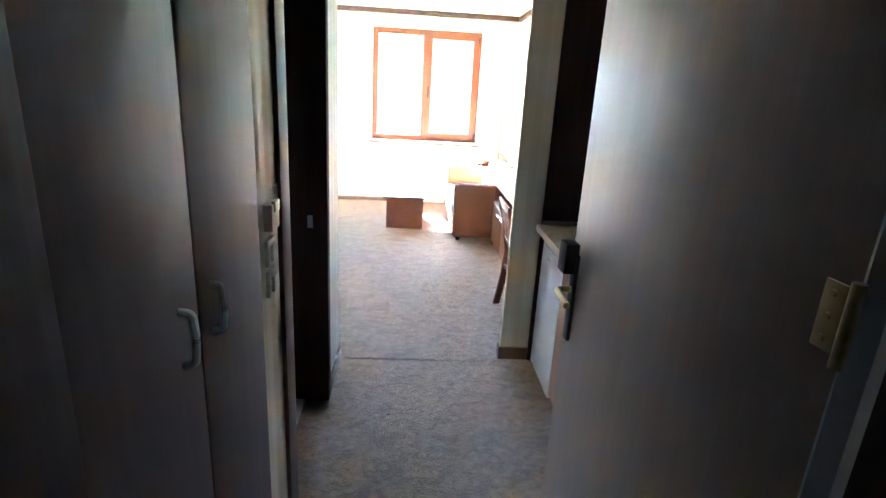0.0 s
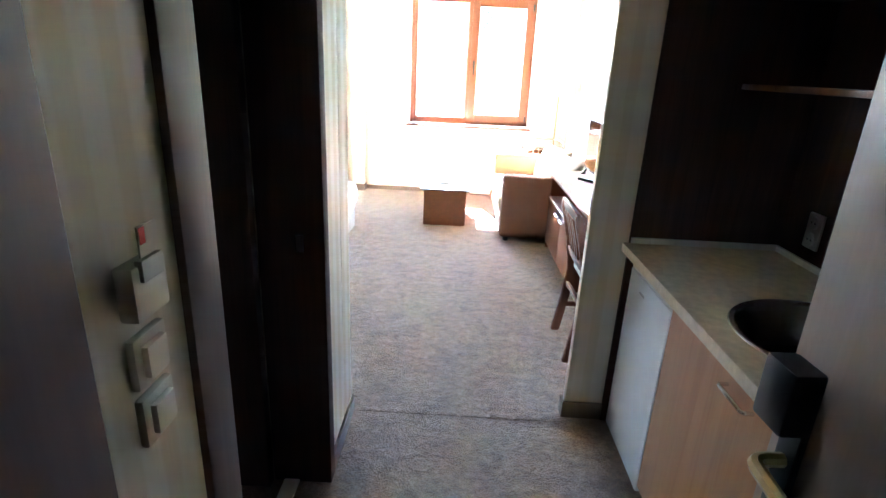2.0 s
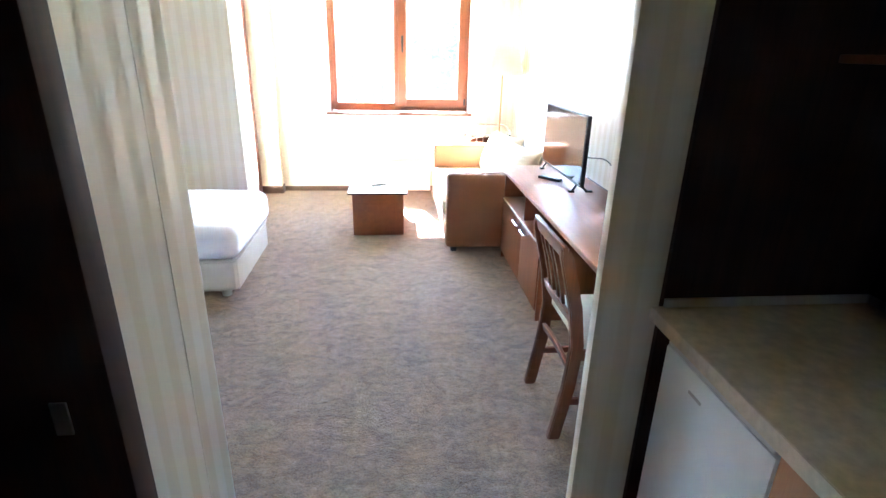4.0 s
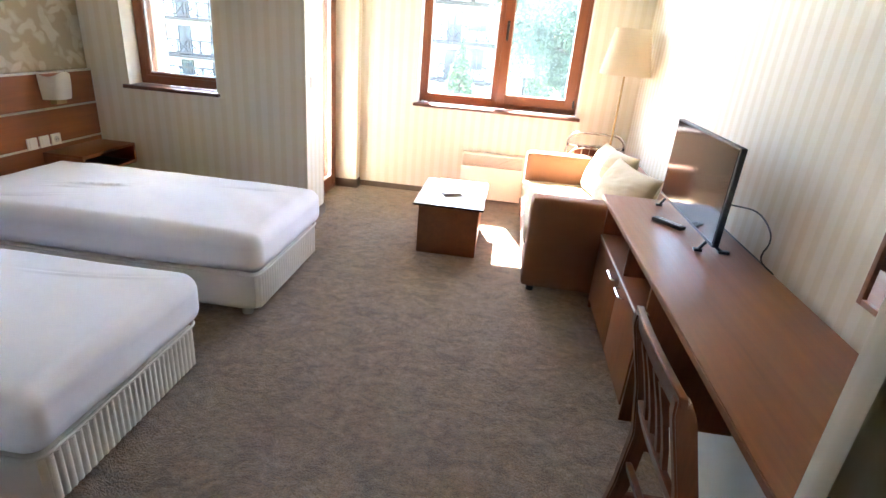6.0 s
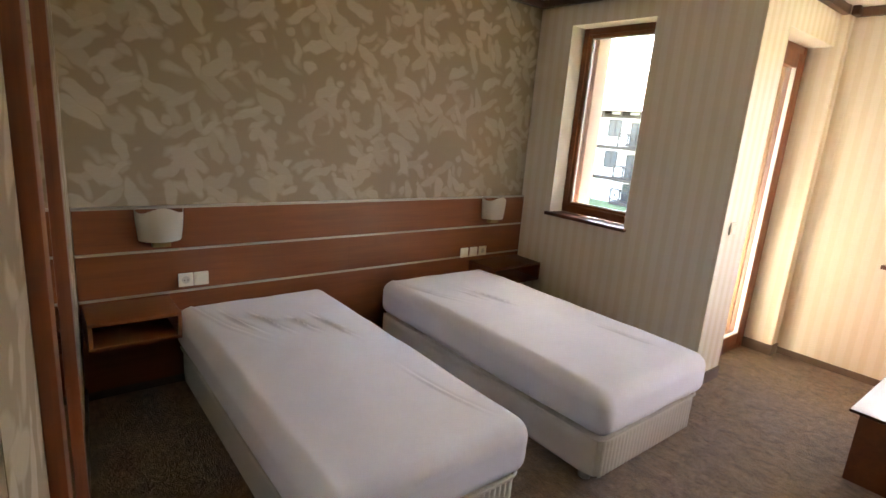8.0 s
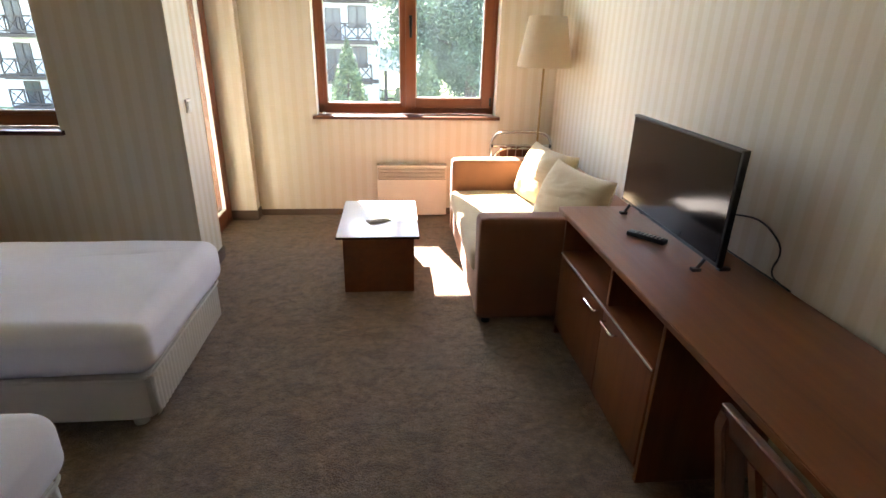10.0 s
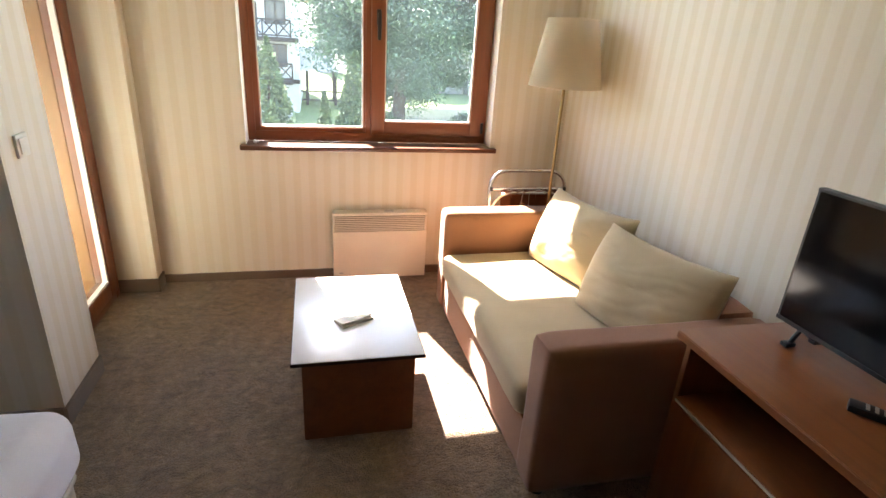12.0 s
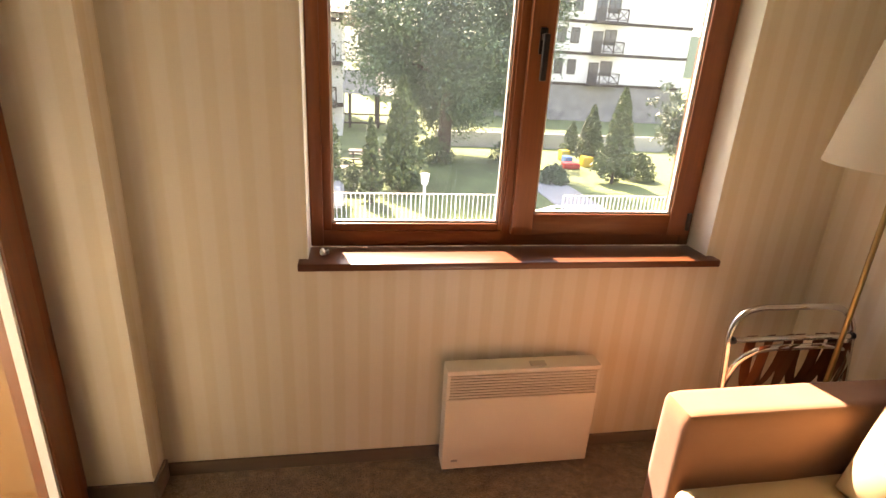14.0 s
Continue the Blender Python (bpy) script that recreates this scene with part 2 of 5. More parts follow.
RUBBER = plain("grey gasket", (0.6, 0.6, 0.58), 0.5)
GLASS = glass_mat("window glass")
MIRROR = plain("mirror", (0.86, 0.86, 0.86), 0.02, 1.0, vary=0.0, grain=0)
HALLPAINT = plain("hall paint", (0.45, 0.40, 0.33), 0.7)
DECKZ = wood("balcony post", (0.29, 0.16, 0.068), (0.40, 0.24, 0.11), 0.5, "z", 0.1)
DECK = wood("balcony boards", (0.27, 0.148, 0.062), (0.38, 0.225, 0.10), 0.55, "x", 0)

# outdoors
RENDER = plain("white render", (0.72, 0.70, 0.66), 0.85, vary=0.06, scale=0.6)
RENDERB = plain("cream render", (0.66, 0.62, 0.54), 0.85, vary=0.06, scale=0.6)
STONE = plain("grey stone base", (0.27, 0.25, 0.23), 0.85, vary=0.3, scale=1.4)
PINKPLASTER = plain("pale pink plaster", (0.62, 0.45, 0.36), 0.8, vary=0.08)
TIMBER = plain("dark timber", (0.06, 0.04, 0.03), 0.7)
ROOF = plain("roof tiles", (0.22, 0.17, 0.14), 0.8, vary=0.2, scale=3)
FARGLASS = plain("far panes", (0.05, 0.06, 0.07), 0.12, vary=0.1)
GRASS = plain("lawn", (0.17, 0.21, 0.07), 0.9, vary=0.3, scale=0.5)
PAVING = plain("paving", (0.42, 0.40, 0.36), 0.85, vary=0.12, scale=1.5)
BARK = plain("bark", (0.08, 0.055, 0.035), 0.9, vary=0.3)
FOLIAGE = leafy("tree leaves", (0.03, 0.06, 0.03), (0.095, 0.145, 0.075))
CONIFER = leafy("conifer needles", (0.04, 0.07, 0.025), (0.12, 0.16, 0.06))
PALELEAF = leafy("silvery leaves", (0.10, 0.13, 0.09), (0.22, 0.25, 0.18))
CARPAINT = plain("car paint", (0.55, 0.56, 0.58), 0.25, 0.3, vary=0.02)
TOYRED = plain("red plastic", (0.5, 0.03, 0.03), 0.4)
TOYYELLOW = plain("yellow plastic", (0.6, 0.4, 0.04), 0.4)
TOYBLUE = plain("blue plastic", (0.04, 0.15, 0.4), 0.4)

# ---- building helpers ----
ORIGIN = {}


def box(bm, x0, y0, z0, x1, y1, z1, bevel=0.0, seg=2):
    c, s = Vector(((x0 + x1) / 2, (y0 + y1) / 2, (z0 + z1) / 2)), (x1 - x0, y1 - y0, z1 - z0)
    made = bmesh.ops.create_cube(bm, size=1.0, matrix=Matrix.Translation(c) @ Matrix.Diagonal((*s, 1)))
    if bevel:
        edges = list({e for v in made["verts"] for e in v.link_edges})
        bmesh.ops.bevel(bm, geom=edges, offset=bevel, segments=seg, affect="EDGES", profile=0.6)
    return bm


def boxes(*specs, bevel=0.0):
    bm = bmesh.new()
    for s in specs:
        box(bm, *s, bevel=bevel)
    return bm


def rod(bm, a, b, r, r2=None, seg=10):
    a, b = Vector(a), Vector(b)
    m = Matrix.Translation((a + b) / 2) @ (b - a).to_track_quat("Z", "Y").to_matrix().to_4x4()
    bmesh.ops.create_cone(bm, cap_ends=True, segments=seg, radius1=r, radius2=r if r2 is None else r2, depth=(b - a).length, matrix=m)
    return bm


def tube(bm, pts, r, seg=8):
    """A bent tube along a polyline."""
    pts = [Vector(p) for p in pts]
    rings = []
    for i, p in enumerate(pts):
        d = (pts[min(i + 1, len(pts) - 1)] - pts[max(i - 1, 0)]).normalized()
        q = d.to_track_quat("Z", "Y")
        rings.append([bm.verts.new(p + q @ Vector((r * math.cos(k * math.tau / seg), r * math.sin(k * math.tau / seg), 0))) for k in range(seg)])
    for r0, r1 in zip(rings, rings[1:]):
        for k in range(seg):
            bm.faces.new((r0[k], r0[(k + 1) % seg], r1[(k + 1) % seg], r1[k]))
    bm.faces.new(rings[0][::-1]), bm.faces.new(rings[-1])
    return bm


def arc(pts, radius, steps=5):
    """Rounds the corners of a polyline."""
    pts = [Vector(p) for p in pts]
    out = [pts[0]]
    for a, b, c in zip(pts, pts[1:], pts[2:]):
        u, w = (a - b).normalized() * radius, (c - b).normalized() * radius
        for k in range(steps + 1):
            t = k / steps
            out.append((b + u) * (1 - t) ** 2 + b * 2 * t * (1 - t) + (b + w) * t ** 2)
    return out + [pts[-1]]


def soft_box(bm, lo, hi, r, cuts=18, crown=0.0, wrinkle=0.0, freq=3.0, seed=0.0):
    """A padded block with rounded edges, a slightly crowned top and creases."""
    lo, hi = Vector(lo), Vector(hi)
    tmp = bmesh.new()
    bmesh.ops.create_cube(tmp, size=1.0)
    bmesh.ops.subdivide_edges(tmp, edges=tmp.edges[:], cuts=cuts, use_grid_fill=True)
    size = hi - lo
    for v in tmp.verts:
        p = Vector([lo[i] + (0.5 + 0.5 * math.copysign(abs(2 * v.co[i]) ** 0.8, v.co[i])) * size[i] for i in range(3)])
        inner = Vector([min(max(p[i], lo[i] + r), hi[i] - r) for i in range(3)])
        d = p - inner
        q = inner + d.normalized() * r if d.length > 1e-9 else p
        u, w = (q.x - lo.x) / size.x * 2 - 1, (q.y - lo.y) / size.y * 2 - 1
        up = max(0.0, (q.z - lo.z) / size.z * 2 - 1)
        q.z += crown * up * max(0, 1 - u * u) * max(0, 1 - w * w)
        if wrinkle:
            q += d.normalized() * wrinkle * noise.noise(Vector((q.x * freq + seed, q.y * freq * 1.7, q.z * freq * 1.2))) if d.length > 1e-9 else Vector()
            q.z += up * wrinkle * 0.8 * noise.noise(Vector((q.x * freq * 2.2 + q.y * 5 + seed, q.y * freq * 0.6, 1.0)))
        v.co = q
    me = bpy.data.meshes.new("tmp")
    tmp.to_mesh(me)
    tmp.free()
    bm.from_mesh(me)
    bpy.data.meshes.remove(me)
    return bm


def smooth(ob, angle=40):
    for p in ob.data.polygons:
        p.use_smooth = True
    ob.data.set_sharp_from_angle(angle=radians(angle))
    return ob


def thing(name, at, label, category, group="", kind=""):
    ob = new(name)
    ob.empty_display_size = 0.1
    ob.location = at
    ORIGIN[ob] = Vector(at)
    return tagged(ob, label, category, group, kind)


def part(name, bm, material, parent=None, label="", shade=True):
    """Links a bmesh, written in world metres, as one mesh under a thing."""
    me = bpy.data.meshes.new(name)
    o = ORIGIN.get(parent, Vector())
    bmesh.ops.translate(bm, verts=bm.verts, vec=-o)
    bmesh.ops.recalc_face_normals(bm, faces=bm.faces)
    bm.to_mesh(me)
    bm.free()
    me.materials.append(material)
    ob = new(name, me)
    ob.parent = parent
    ORIGIN[ob] = o
    if label:
        tagged(ob, label)
    return smooth(ob) if shade else ob


def single(name, bm, material, label, category, kind="", group=""):
    return tagged(part(name, bm, material), label, category, group, kind)


def structure(name, bm, material, label, category):
    return single(name, bm, material, label, category, "structure")

# ---- the large structure ----
FLOOR, CEIL = 0.0, 2.63
YW, YB, XR, XL, XD = 8.02, 6.70, 1.43, -2.92, -1.20
structure("floor", boxes((-3.1, -2.0, -0.2, 1.7, 6.95, 0.0), (-1.45, 6.95, -0.2, 1.7, 8.3, 0.0)), CARPET, "worn taupe cut-pile carpet", "carpet")
structure("ceiling", boxes((-3.1, -2.0, CEIL, 1.7, 7.0, CEIL + 0.2), (-1.45, 7.0, CEIL, 1.7, 8.32, CEIL + 0.2)), CEILING, "white painted ceiling", "ceiling")
# window wall
WX0, WX1, WZ0, WZ1 = -0.60, 0.925, 0.875, 2.41
structure("wall_window", boxes((-1.45, YW, 0, WX0, YW + 0.3, CEIL), (WX1, YW, 0, XR + 0.25, YW + 0.3, CEIL), (WX0, YW, 0, WX1, YW + 0.3, WZ0), (WX0, YW, WZ1, WX1, YW + 0.3, CEIL)), PAPER, "cream striped wallpaper on the window wall", "wall")
structure("wall_column", boxes((-1.45, 7.895, 0, -1.15, YW, CEIL), bevel=0.004), PAPER, "papered column beside the balcony door", "wall")
# bedroom nook wall with the narrow window
NX0, NX1, NZ0, NZ1 = -2.59, -1.885, 0.965, 2.42
structure("wall_nook", boxes((XL, YB, 0, NX0, YB + 0.3, CEIL), (NX1, YB, 0, XD, YB + 0.3, CEIL), (NX0, YB, 0, NX1, YB + 0.3, NZ0), (NX0, YB, NZ1, NX1, YB + 0.3, CEIL)), PAPER, "striped wallpaper on the nook wall", "wall")
structure("wall_return", boxes((-1.45, YB + 0.3, 0, XD, 7.07, CEIL), (-1.45, 7.07, 2.36, XD, 7.895, CEIL)), PAPER, "striped wallpaper beside the balcony door", "wall")
structure("wall_headboard", boxes((XL - 0.2, 3.0, 0, XL, YB + 0.3, CEIL)), LEAFPAPER, "taupe wallpaper with pale leaf pattern", "wall")
structure("wall_right", boxes((XR, 3.35, 0, XR + 0.25, YW, CEIL)), PAPER, "striped wallpaper behind the desk", "wall")
structure("wall_stub", boxes((0.625, 3.31, 0, XR + 0.25, 3.35, CEIL), bevel=0.004), PAPER, "papered wall end beside the kitchenette", "wall")
PY = 3.455  # the partition runs a little askew and meets the headboard wall here


def askew(bm):
    """Shears what stands along the partition to its slant."""
    for v in bm.verts:
        if v.co.y > 3.12:
            v.co.y += (PY - 3.25) * max(0.0, (-0.392 - v.co.x) / (-0.392 - XL))
    return bm


structure("wall_partition", askew(boxes((XL, 3.10, 0, -0.392, 3.25, CEIL))), LEAFPAPER, "leaf-patterned wallpaper on the partition", "wall")
for spec in ((-0.52, 2.85, 0, -0.39, 3.098, CEIL), (-0.3915, 3.10, 0, -0.389, 3.249, CEIL), (-0.52, 1.71, 0, -0.39, 1.93, CEIL), (-0.52, 1.93, 2.08, -0.39, 2.85, CEIL)):
    structure("wall_corridor", boxes(spec), PAPER, "striped wallpaper beside the bathroom door", "wall")
structure("wall_bathroom", boxes((-2.1, 1.6, 0, -2.0, 3.1, CEIL), (-2.0, 1.5, 0, -0.52, 1.6, CEIL)), HALLPAINT, "plain bathroom wall in the dark", "wall")
structure("wall_wardrobe_back", boxes((-1.15, 0.85, 0, -1.05, 1.5, CEIL)), HALLPAINT, "plain wall behind the wardrobe", "wall")
structure("wall_kitchen_back", boxes((XR, 0.85, 0, XR + 0.25, 3.31, CEIL)), HALLPAINT, "plain wall behind the kitchenette", "wall")
structure("wall_kitchen_side", boxes((0.72, 1.70, 0, XR, 1.80, CEIL), (0.72, 0.85, 0, 0.80, 1.70, CEIL)), PAPER, "papered wall behind the entrance door", "wall")
structure("wall_entrance", boxes((-1.6, 0.70, 0, -0.40, 0.85, CEIL), (0.66, 0.70, 0, 1.7, 0.85, CEIL), (-0.40, 0.70, 2.08, 0.66, 0.85, CEIL)), HALLPAINT, "plain wall round the entrance door", "wall")
structure("wall_hall", boxes((-1.7, -1.7, 0, -1.6, 0.85, CEIL), (1.6, -1.7, 0, 1.7, 0.70, CEIL), (-1.6, -1.7, 0, 1.6, -1.6, CEIL)), HALLPAINT, "plain wall of the outer hall", "wall")
# skirting covered with carpet
SK = 0.085


def skirting(*runs):
    for r in runs:
        structure("baseboard", boxes((*r[:2], 0, *r[2:4], *(r[4:] or (SK,))), bevel=0.004), SKIRT, "carpet-covered skirting", "skirting")


skirting((-1.15, YW - 0.014, XR, YW, 0.055), (-1.45, 7.881, -1.15, 7.895), (-1.15, 7.881, -1.136, YW - 0.014), (XR - 0.014, 3.35, XR, YW - 0.014), (XL, YB - 0.014, XD, YB),
         (XD, YB - 0.014, XD + 0.014, 7.07), (0.611, 3.296, 0.80, 3.31), (0.611, 3.31, 0.625, 3.364), (-0.39, 2.86, -0.376, 3.264), (XL, PY + 0.014, XL + 0.014, YB - 0.014))
structure("baseboard", askew(boxes((XL, 3.25, 0, -0.39, 3.264, SK), bevel=0.004)), SKIRT, "carpet-covered skirting", "skirting")
structure("carpet_seam", boxes((-0.37, 3.255, 0.0, 0.62, 3.29, 0.006), bevel=0.0028), CARPET, "raised carpet seam across the threshold", "carpet")


def moulding(*runs):
    for x0, y0, x1, y1 in runs:
        bm = boxes((x0, y0, 2.565, x1, y1, CEIL - 0.002), bevel=0.012)
        structure("trim", bm, DARKTRIM, "dark wooden ceiling moulding", "moulding")


moulding((-1.15, YW - 0.05, XR, YW), (XR - 0.05, 3.35, XR, YW - 0.05), (XL, YB - 0.05, XD, YB), (XL, PY + 0.05, XL + 0.05, YB - 0.05), (XD, YB - 0.05, XD + 0.05, 7.895), (-1.15, 7.895, -1.10, YW - 0.05), (-0.392, 3.25, 0.6, 3.30), (XD + 0.05, 7.845, -1.15, 7.895))

structure("trim", askew(boxes((XL, 3.25, 2.565, -0.392, 3.30, CEIL - 0.002), bevel=0.012)), DARKTRIM, "dark wooden ceiling moulding", "moulding")


def lining(name, x0, x1, z0, z1, y0, y1):
    """White plaster lining of a window opening."""
    t = 0.003
    structure(name, boxes((x0, y0, z0, x0 + t, y1, z1), (x1 - t, y0, z0, x1, y1, z1), (x0 + t, y0, z1 - t, x1 - t, y1, z1)), REVEAL, "white plastered window reveal", "reveal")


lining("trim_reveal", WX0, WX1, WZ0, WZ1, YW - 0.002, YW + 0.12)
lining("trim_reveal", NX0, NX1, NZ0, NZ1, YB - 0.002, YB + 0.14)


def sash(parent, name, x0, x1, z0, z1, y, w, d=0.055, gl=True):
    """A framed pane: two stiles, two rails, beading and the pane."""
    leaf = part(name, boxes((x0, y, z0, x0 + w, y + d, z1), (x1 - w, y, z0, x1, y + d, z1), bevel=0.006), WINWOOD, parent)
    part("rail", boxes((x0 + w - 0.002, y + 0.003, z0, x1 - w + 0.002, y + d - 0.003, z0 + w), (x0 + w - 0.002, y + 0.003, z1 - w, x1 - w + 0.002, y + d - 0.003, z1), bevel=0.005), WINWOODX, leaf)
    g = 0.008
    bead = boxes((x0 + w, y + 0.014, z0 + w, x0 + w + g, y + 0.03, z1 - w), (x1 - w - g, y + 0.014, z0 + w, x1 - w, y + 0.03, z1 - w), (x0 + w + g, y + 0.014, z0 + w, x1 - w - g, y + 0.03, z0 + w + g), (x0 + w + g, y + 0.014, z1 - w - g, x1 - w - g, y + 0.03, z1 - w))
    part("gasket", bead, RUBBER, leaf, "pale glazing gasket")
    pane = part("pane", boxes((x0 + w - 0.004, y + 0.024, z0 + w - 0.004, x1 - w + 0.004, y + 0.028, z1 - w + 0.004)), GLASS, leaf, "clear window pane", shade=False)
    pane.visible_shadow = False
    return leaf


# main window
win = thing("window_1", (0.16, YW + 0.15, WZ0), "mahogany-stained two-leaf wooden window", "window", kind="structure")
fy = YW + 0.125
F0, F1, G0, G1 = WX0 + 0.004, WX1 - 0.004, WZ0 + 0.007, WZ1 - 0.004
part("window_frame", boxes((F0, fy, G0, F0 + 0.045, fy + 0.07, G1), (F1 - 0.045, fy, G0, F1, fy + 0.07, G1), bevel=0.005), WINWOOD, win)
part("window_frame", boxes((F0 + 0.043, fy + 0.002, G0, F1 - 0.043, fy + 0.068, G0 + 0.06), (F0 + 0.043, fy + 0.002, G1 - 0.04, F1 - 0.043, fy + 0.068, G1), bevel=0.005), WINWOODX, win)
part("mullion", boxes((0.118, fy + 0.001, G0 + 0.02, 0.175, fy + 0.068, G1 - 0.02), bevel=0.006), WINWOOD, win)
sash(win, "sash", F0 + 0.030, 0.150, G0 + 0.041, G1 - 0.03, fy + 0.008, 0.045)
sl = sash(win, "sash", 0.150, F1 - 0.030, G0 + 0.05, G1 - 0.03, fy - 0.022, 0.085)
hb = bmesh.new()
box(hb, 0.180, fy - 0.034, 1.585, 0.206, fy - 0.022, 1.67, 0.004)
box(hb, 0.184, fy - 0.062, 1.63, 0.202, fy - 0.03, 1.65, 0.004)
box(hb, 0.182, fy - 0.068, 1.50, 0.204, fy - 0.052, 1.65, 0.005)
part("window_handle", hb, BLACK, sl, "dark metal window handle")
for z in (0.99, 2.30):
    part("hinge", rod(bmesh.new(), (F1 - 0.035, fy - 0.026, z - 0.035), (F1 - 0.035, fy - 0.026, z + 0.035), 0.009), BLACK, win, "dark hinge")
part("window_sill", boxes((WX0 - 0.03, YW - 0.05, WZ0 - 0.022, WX1 + 0.03, fy, WZ0 + 0.006), bevel=0.006), SILLWOOD, win, "dark varnished window board")
wd = bmesh.new()
for k in range(3):
    a = k * 2.1
    rod(wd, (-0.545, 8.06, WZ0 + 0.016), (-0.545 + 0.016 * math.cos(a), 8.06 + 0.016 * math.sin(a), WZ0 + 0.018), 0.006, 0.009)
box(wd, -0.552, 8.053, WZ0 + 0.006, -0.538, 8.067, WZ0 + 0.02, 0.003)
single("window_stop", wd, WHITE, "small white plastic stop on the window board", "window stop")

# narrow window
nw = thing("window_2", (-2.24, YB + 0.15, NZ0), "narrow mahogany-stained wooden window", "window", kind="structure")
ny = YB + 0.145
part("window_frame", boxes((NX0 + 0.004, ny, NZ0 + 0.007, NX0 + 0.05, ny + 0.07, NZ1 - 0.004), (NX1 - 0.05, ny, NZ0 + 0.007, NX1 - 0.004, ny + 0.07, NZ1 - 0.004), bevel=0.005), WINWOOD, nw)
part("window_frame", boxes((NX0 + 0.048, ny + 0.002, NZ0 + 0.007, NX1 - 0.048, ny + 0.068, NZ0 + 0.07), (NX0 + 0.048, ny + 0.002, NZ1 - 0.05, NX1 - 0.048, ny + 0.068, NZ1 - 0.004), bevel=0.005), WINWOODX, nw)
sash(nw, "sash", NX0 + 0.035, NX1 - 0.035, NZ0 + 0.05, NZ1 - 0.035, ny + 0.012, 0.04)
part("window_sill", boxes((NX0 - 0.035, YB - 0.03, NZ0 - 0.022, NX1 + 0.02, ny, NZ0 + 0.006), bevel=0.006), SILLWOOD, nw, "dark varnished window board")

# balcony door, glazed, in the recess behind the return wall
bd = thing("door_balcony", (-1.40, 7.48, 0), "closed glazed mahogany balcony door", "door", kind="structure")
part("door_frame", boxes((-1.43, 7.074, 0.0, -1.36, 7.13, 2.355), (-1.43, 7.835, 0.0, -1.36, 7.891, 2.355), bevel=0.005), WINWOOD, bd)
part("door_frame", boxes((-1.43, 7.128, 2.30, -1.362, 7.837, 2.355), (-1.43, 7.128, 0.0, -1.362, 7.837, 0.05), bevel=0.005), CHERRY, bd)
leaf = part("door_leaf", boxes((-1.425, 7.13, 0.05, -1.35, 7.225, 2.30), (-1.425, 7.745, 0.05, -1.35, 7.834, 2.30), bevel=0.006), WINWOOD, bd)
part("rail", boxes((-1.422, 7.223, 0.05, -1.353, 7.747, 0.14), (-1.422, 7.223, 2.20, -1.353, 7.747, 2.30), bevel=0.005), WINWOOD, leaf)
part("gasket", boxes((-1.385, 7.733, 0.15, -1.358, 7.745, 2.20), (-1.385, 7.225, 0.14, -1.358, 7.745, 0.15)), WHITE, leaf, "white sealing strip")
pane = part("pane", boxes((-1.392, 7.221, 0.136, -1.388, 7.747, 2.204)), GLASS, leaf, "clear door pane", shade=False)
pane.visible_shadow = False
structure("trim_reveal", boxes((-1.352, 7.07, 2.355, XD, 7.895, 2.36)), REVEAL, "white plastered door reveal", "reveal")

# bathroom doorway with dark jambs
bj = thing("door_bathroom", (-0.46, 2.4, 0), "dark wenge door frame of the unlit bathroom", "door", kind="structure")
part("jamb", boxes((-0.60, 2.79, 0, -0.375, 2.853, 2.06), bevel=0.004), WENGE, bj)
part("jamb", boxes((-0.60, 1.927, 0, -0.375, 2.04, 2.06), bevel=0.004), WARDROBE, bj)
part("lintel", boxes((-0.60, 2.04, 2.02, -0.375, 2.79, 2.082), bevel=0.004), WENGE, bj)
part("strike_plate", boxes((-0.47, 2.786, 0.96, -0.445, 2.79, 1.02)), STEEL, bj, "steel strike plate")
part("threshold", boxes((-0.56, 2.04, 0.0, -0.50, 2.79, 0.012), bevel=0.003), REVEAL, bj, "pale threshold strip")
part("door_leaf", boxes((-1.38, 2.74, 0.01, -0.60, 2.785, 2.02), bevel=0.003), WENGE, bj, "dark wenge door standing open inwards")

# entrance door standing open
ed = thing("door_entrance", (0.60, 0.88, 0), "brown veneered entrance door standing open", "door", kind="structure")
part("jamb", boxes((-0.402, 0.69, 0, -0.36, 0.87, 2.06), bevel=0.004), WENGE, ed)
part("jamb", boxes((0.625, 0.69, 0, 0.665, 0.87, 2.06), bevel=0.004), WENGE, ed)
part("lintel", boxes((-0.36, 0.69, 2.03, 0.625, 0.87, 2.082), bevel=0.004), WENGE, ed)
part("strike_plate", boxes((-0.36, 0.76, 1.0, -0.356, 0.79, 1.17)), STEEL, ed, "steel strike plate")
M = Matrix.Translation((0.553, 0.885, 0)) @ Matrix.Rotation(radians(2.6), 4, "Z")


def on_door(bm):
    bmesh.ops.transform(bm, matrix=M, verts=bm.verts)
    return bm


dl = part("door_leaf", on_door(boxes((0.0, -0.024, 0.01, 0.042, 0.90, 2.03), bevel=0.003)), ENTRY, ed)
part("edge_strip", on_door(boxes((-0.001, -0.028, 0.012, 0.041, -0.0245, 2.028))), RUBBER, dl, "pale strip on the door edge")
lock = on_door(boxes((-0.012, 0.835, 0.93, 0.0, 0.872, 1.20), bevel=0.004))
part("lock_plate", lock, BLACK, dl, "long black lock plate")
part("lock_box", on_door(boxes((-0.05, 0.825, 1.145, -0.008, 0.885, 1.235), bevel=0.006)), BLACK, dl, "black card-lock box")
hbm = tube(bmesh.new(), arc([(-0.008, 0.853, 1.09), (-0.055, 0.853, 1.09), (-0.06, 0.74, 1.085)], 0.02), 0.010)
part("door_handle", on_door(hbm), BRASS, dl, "worn brass lever handle")
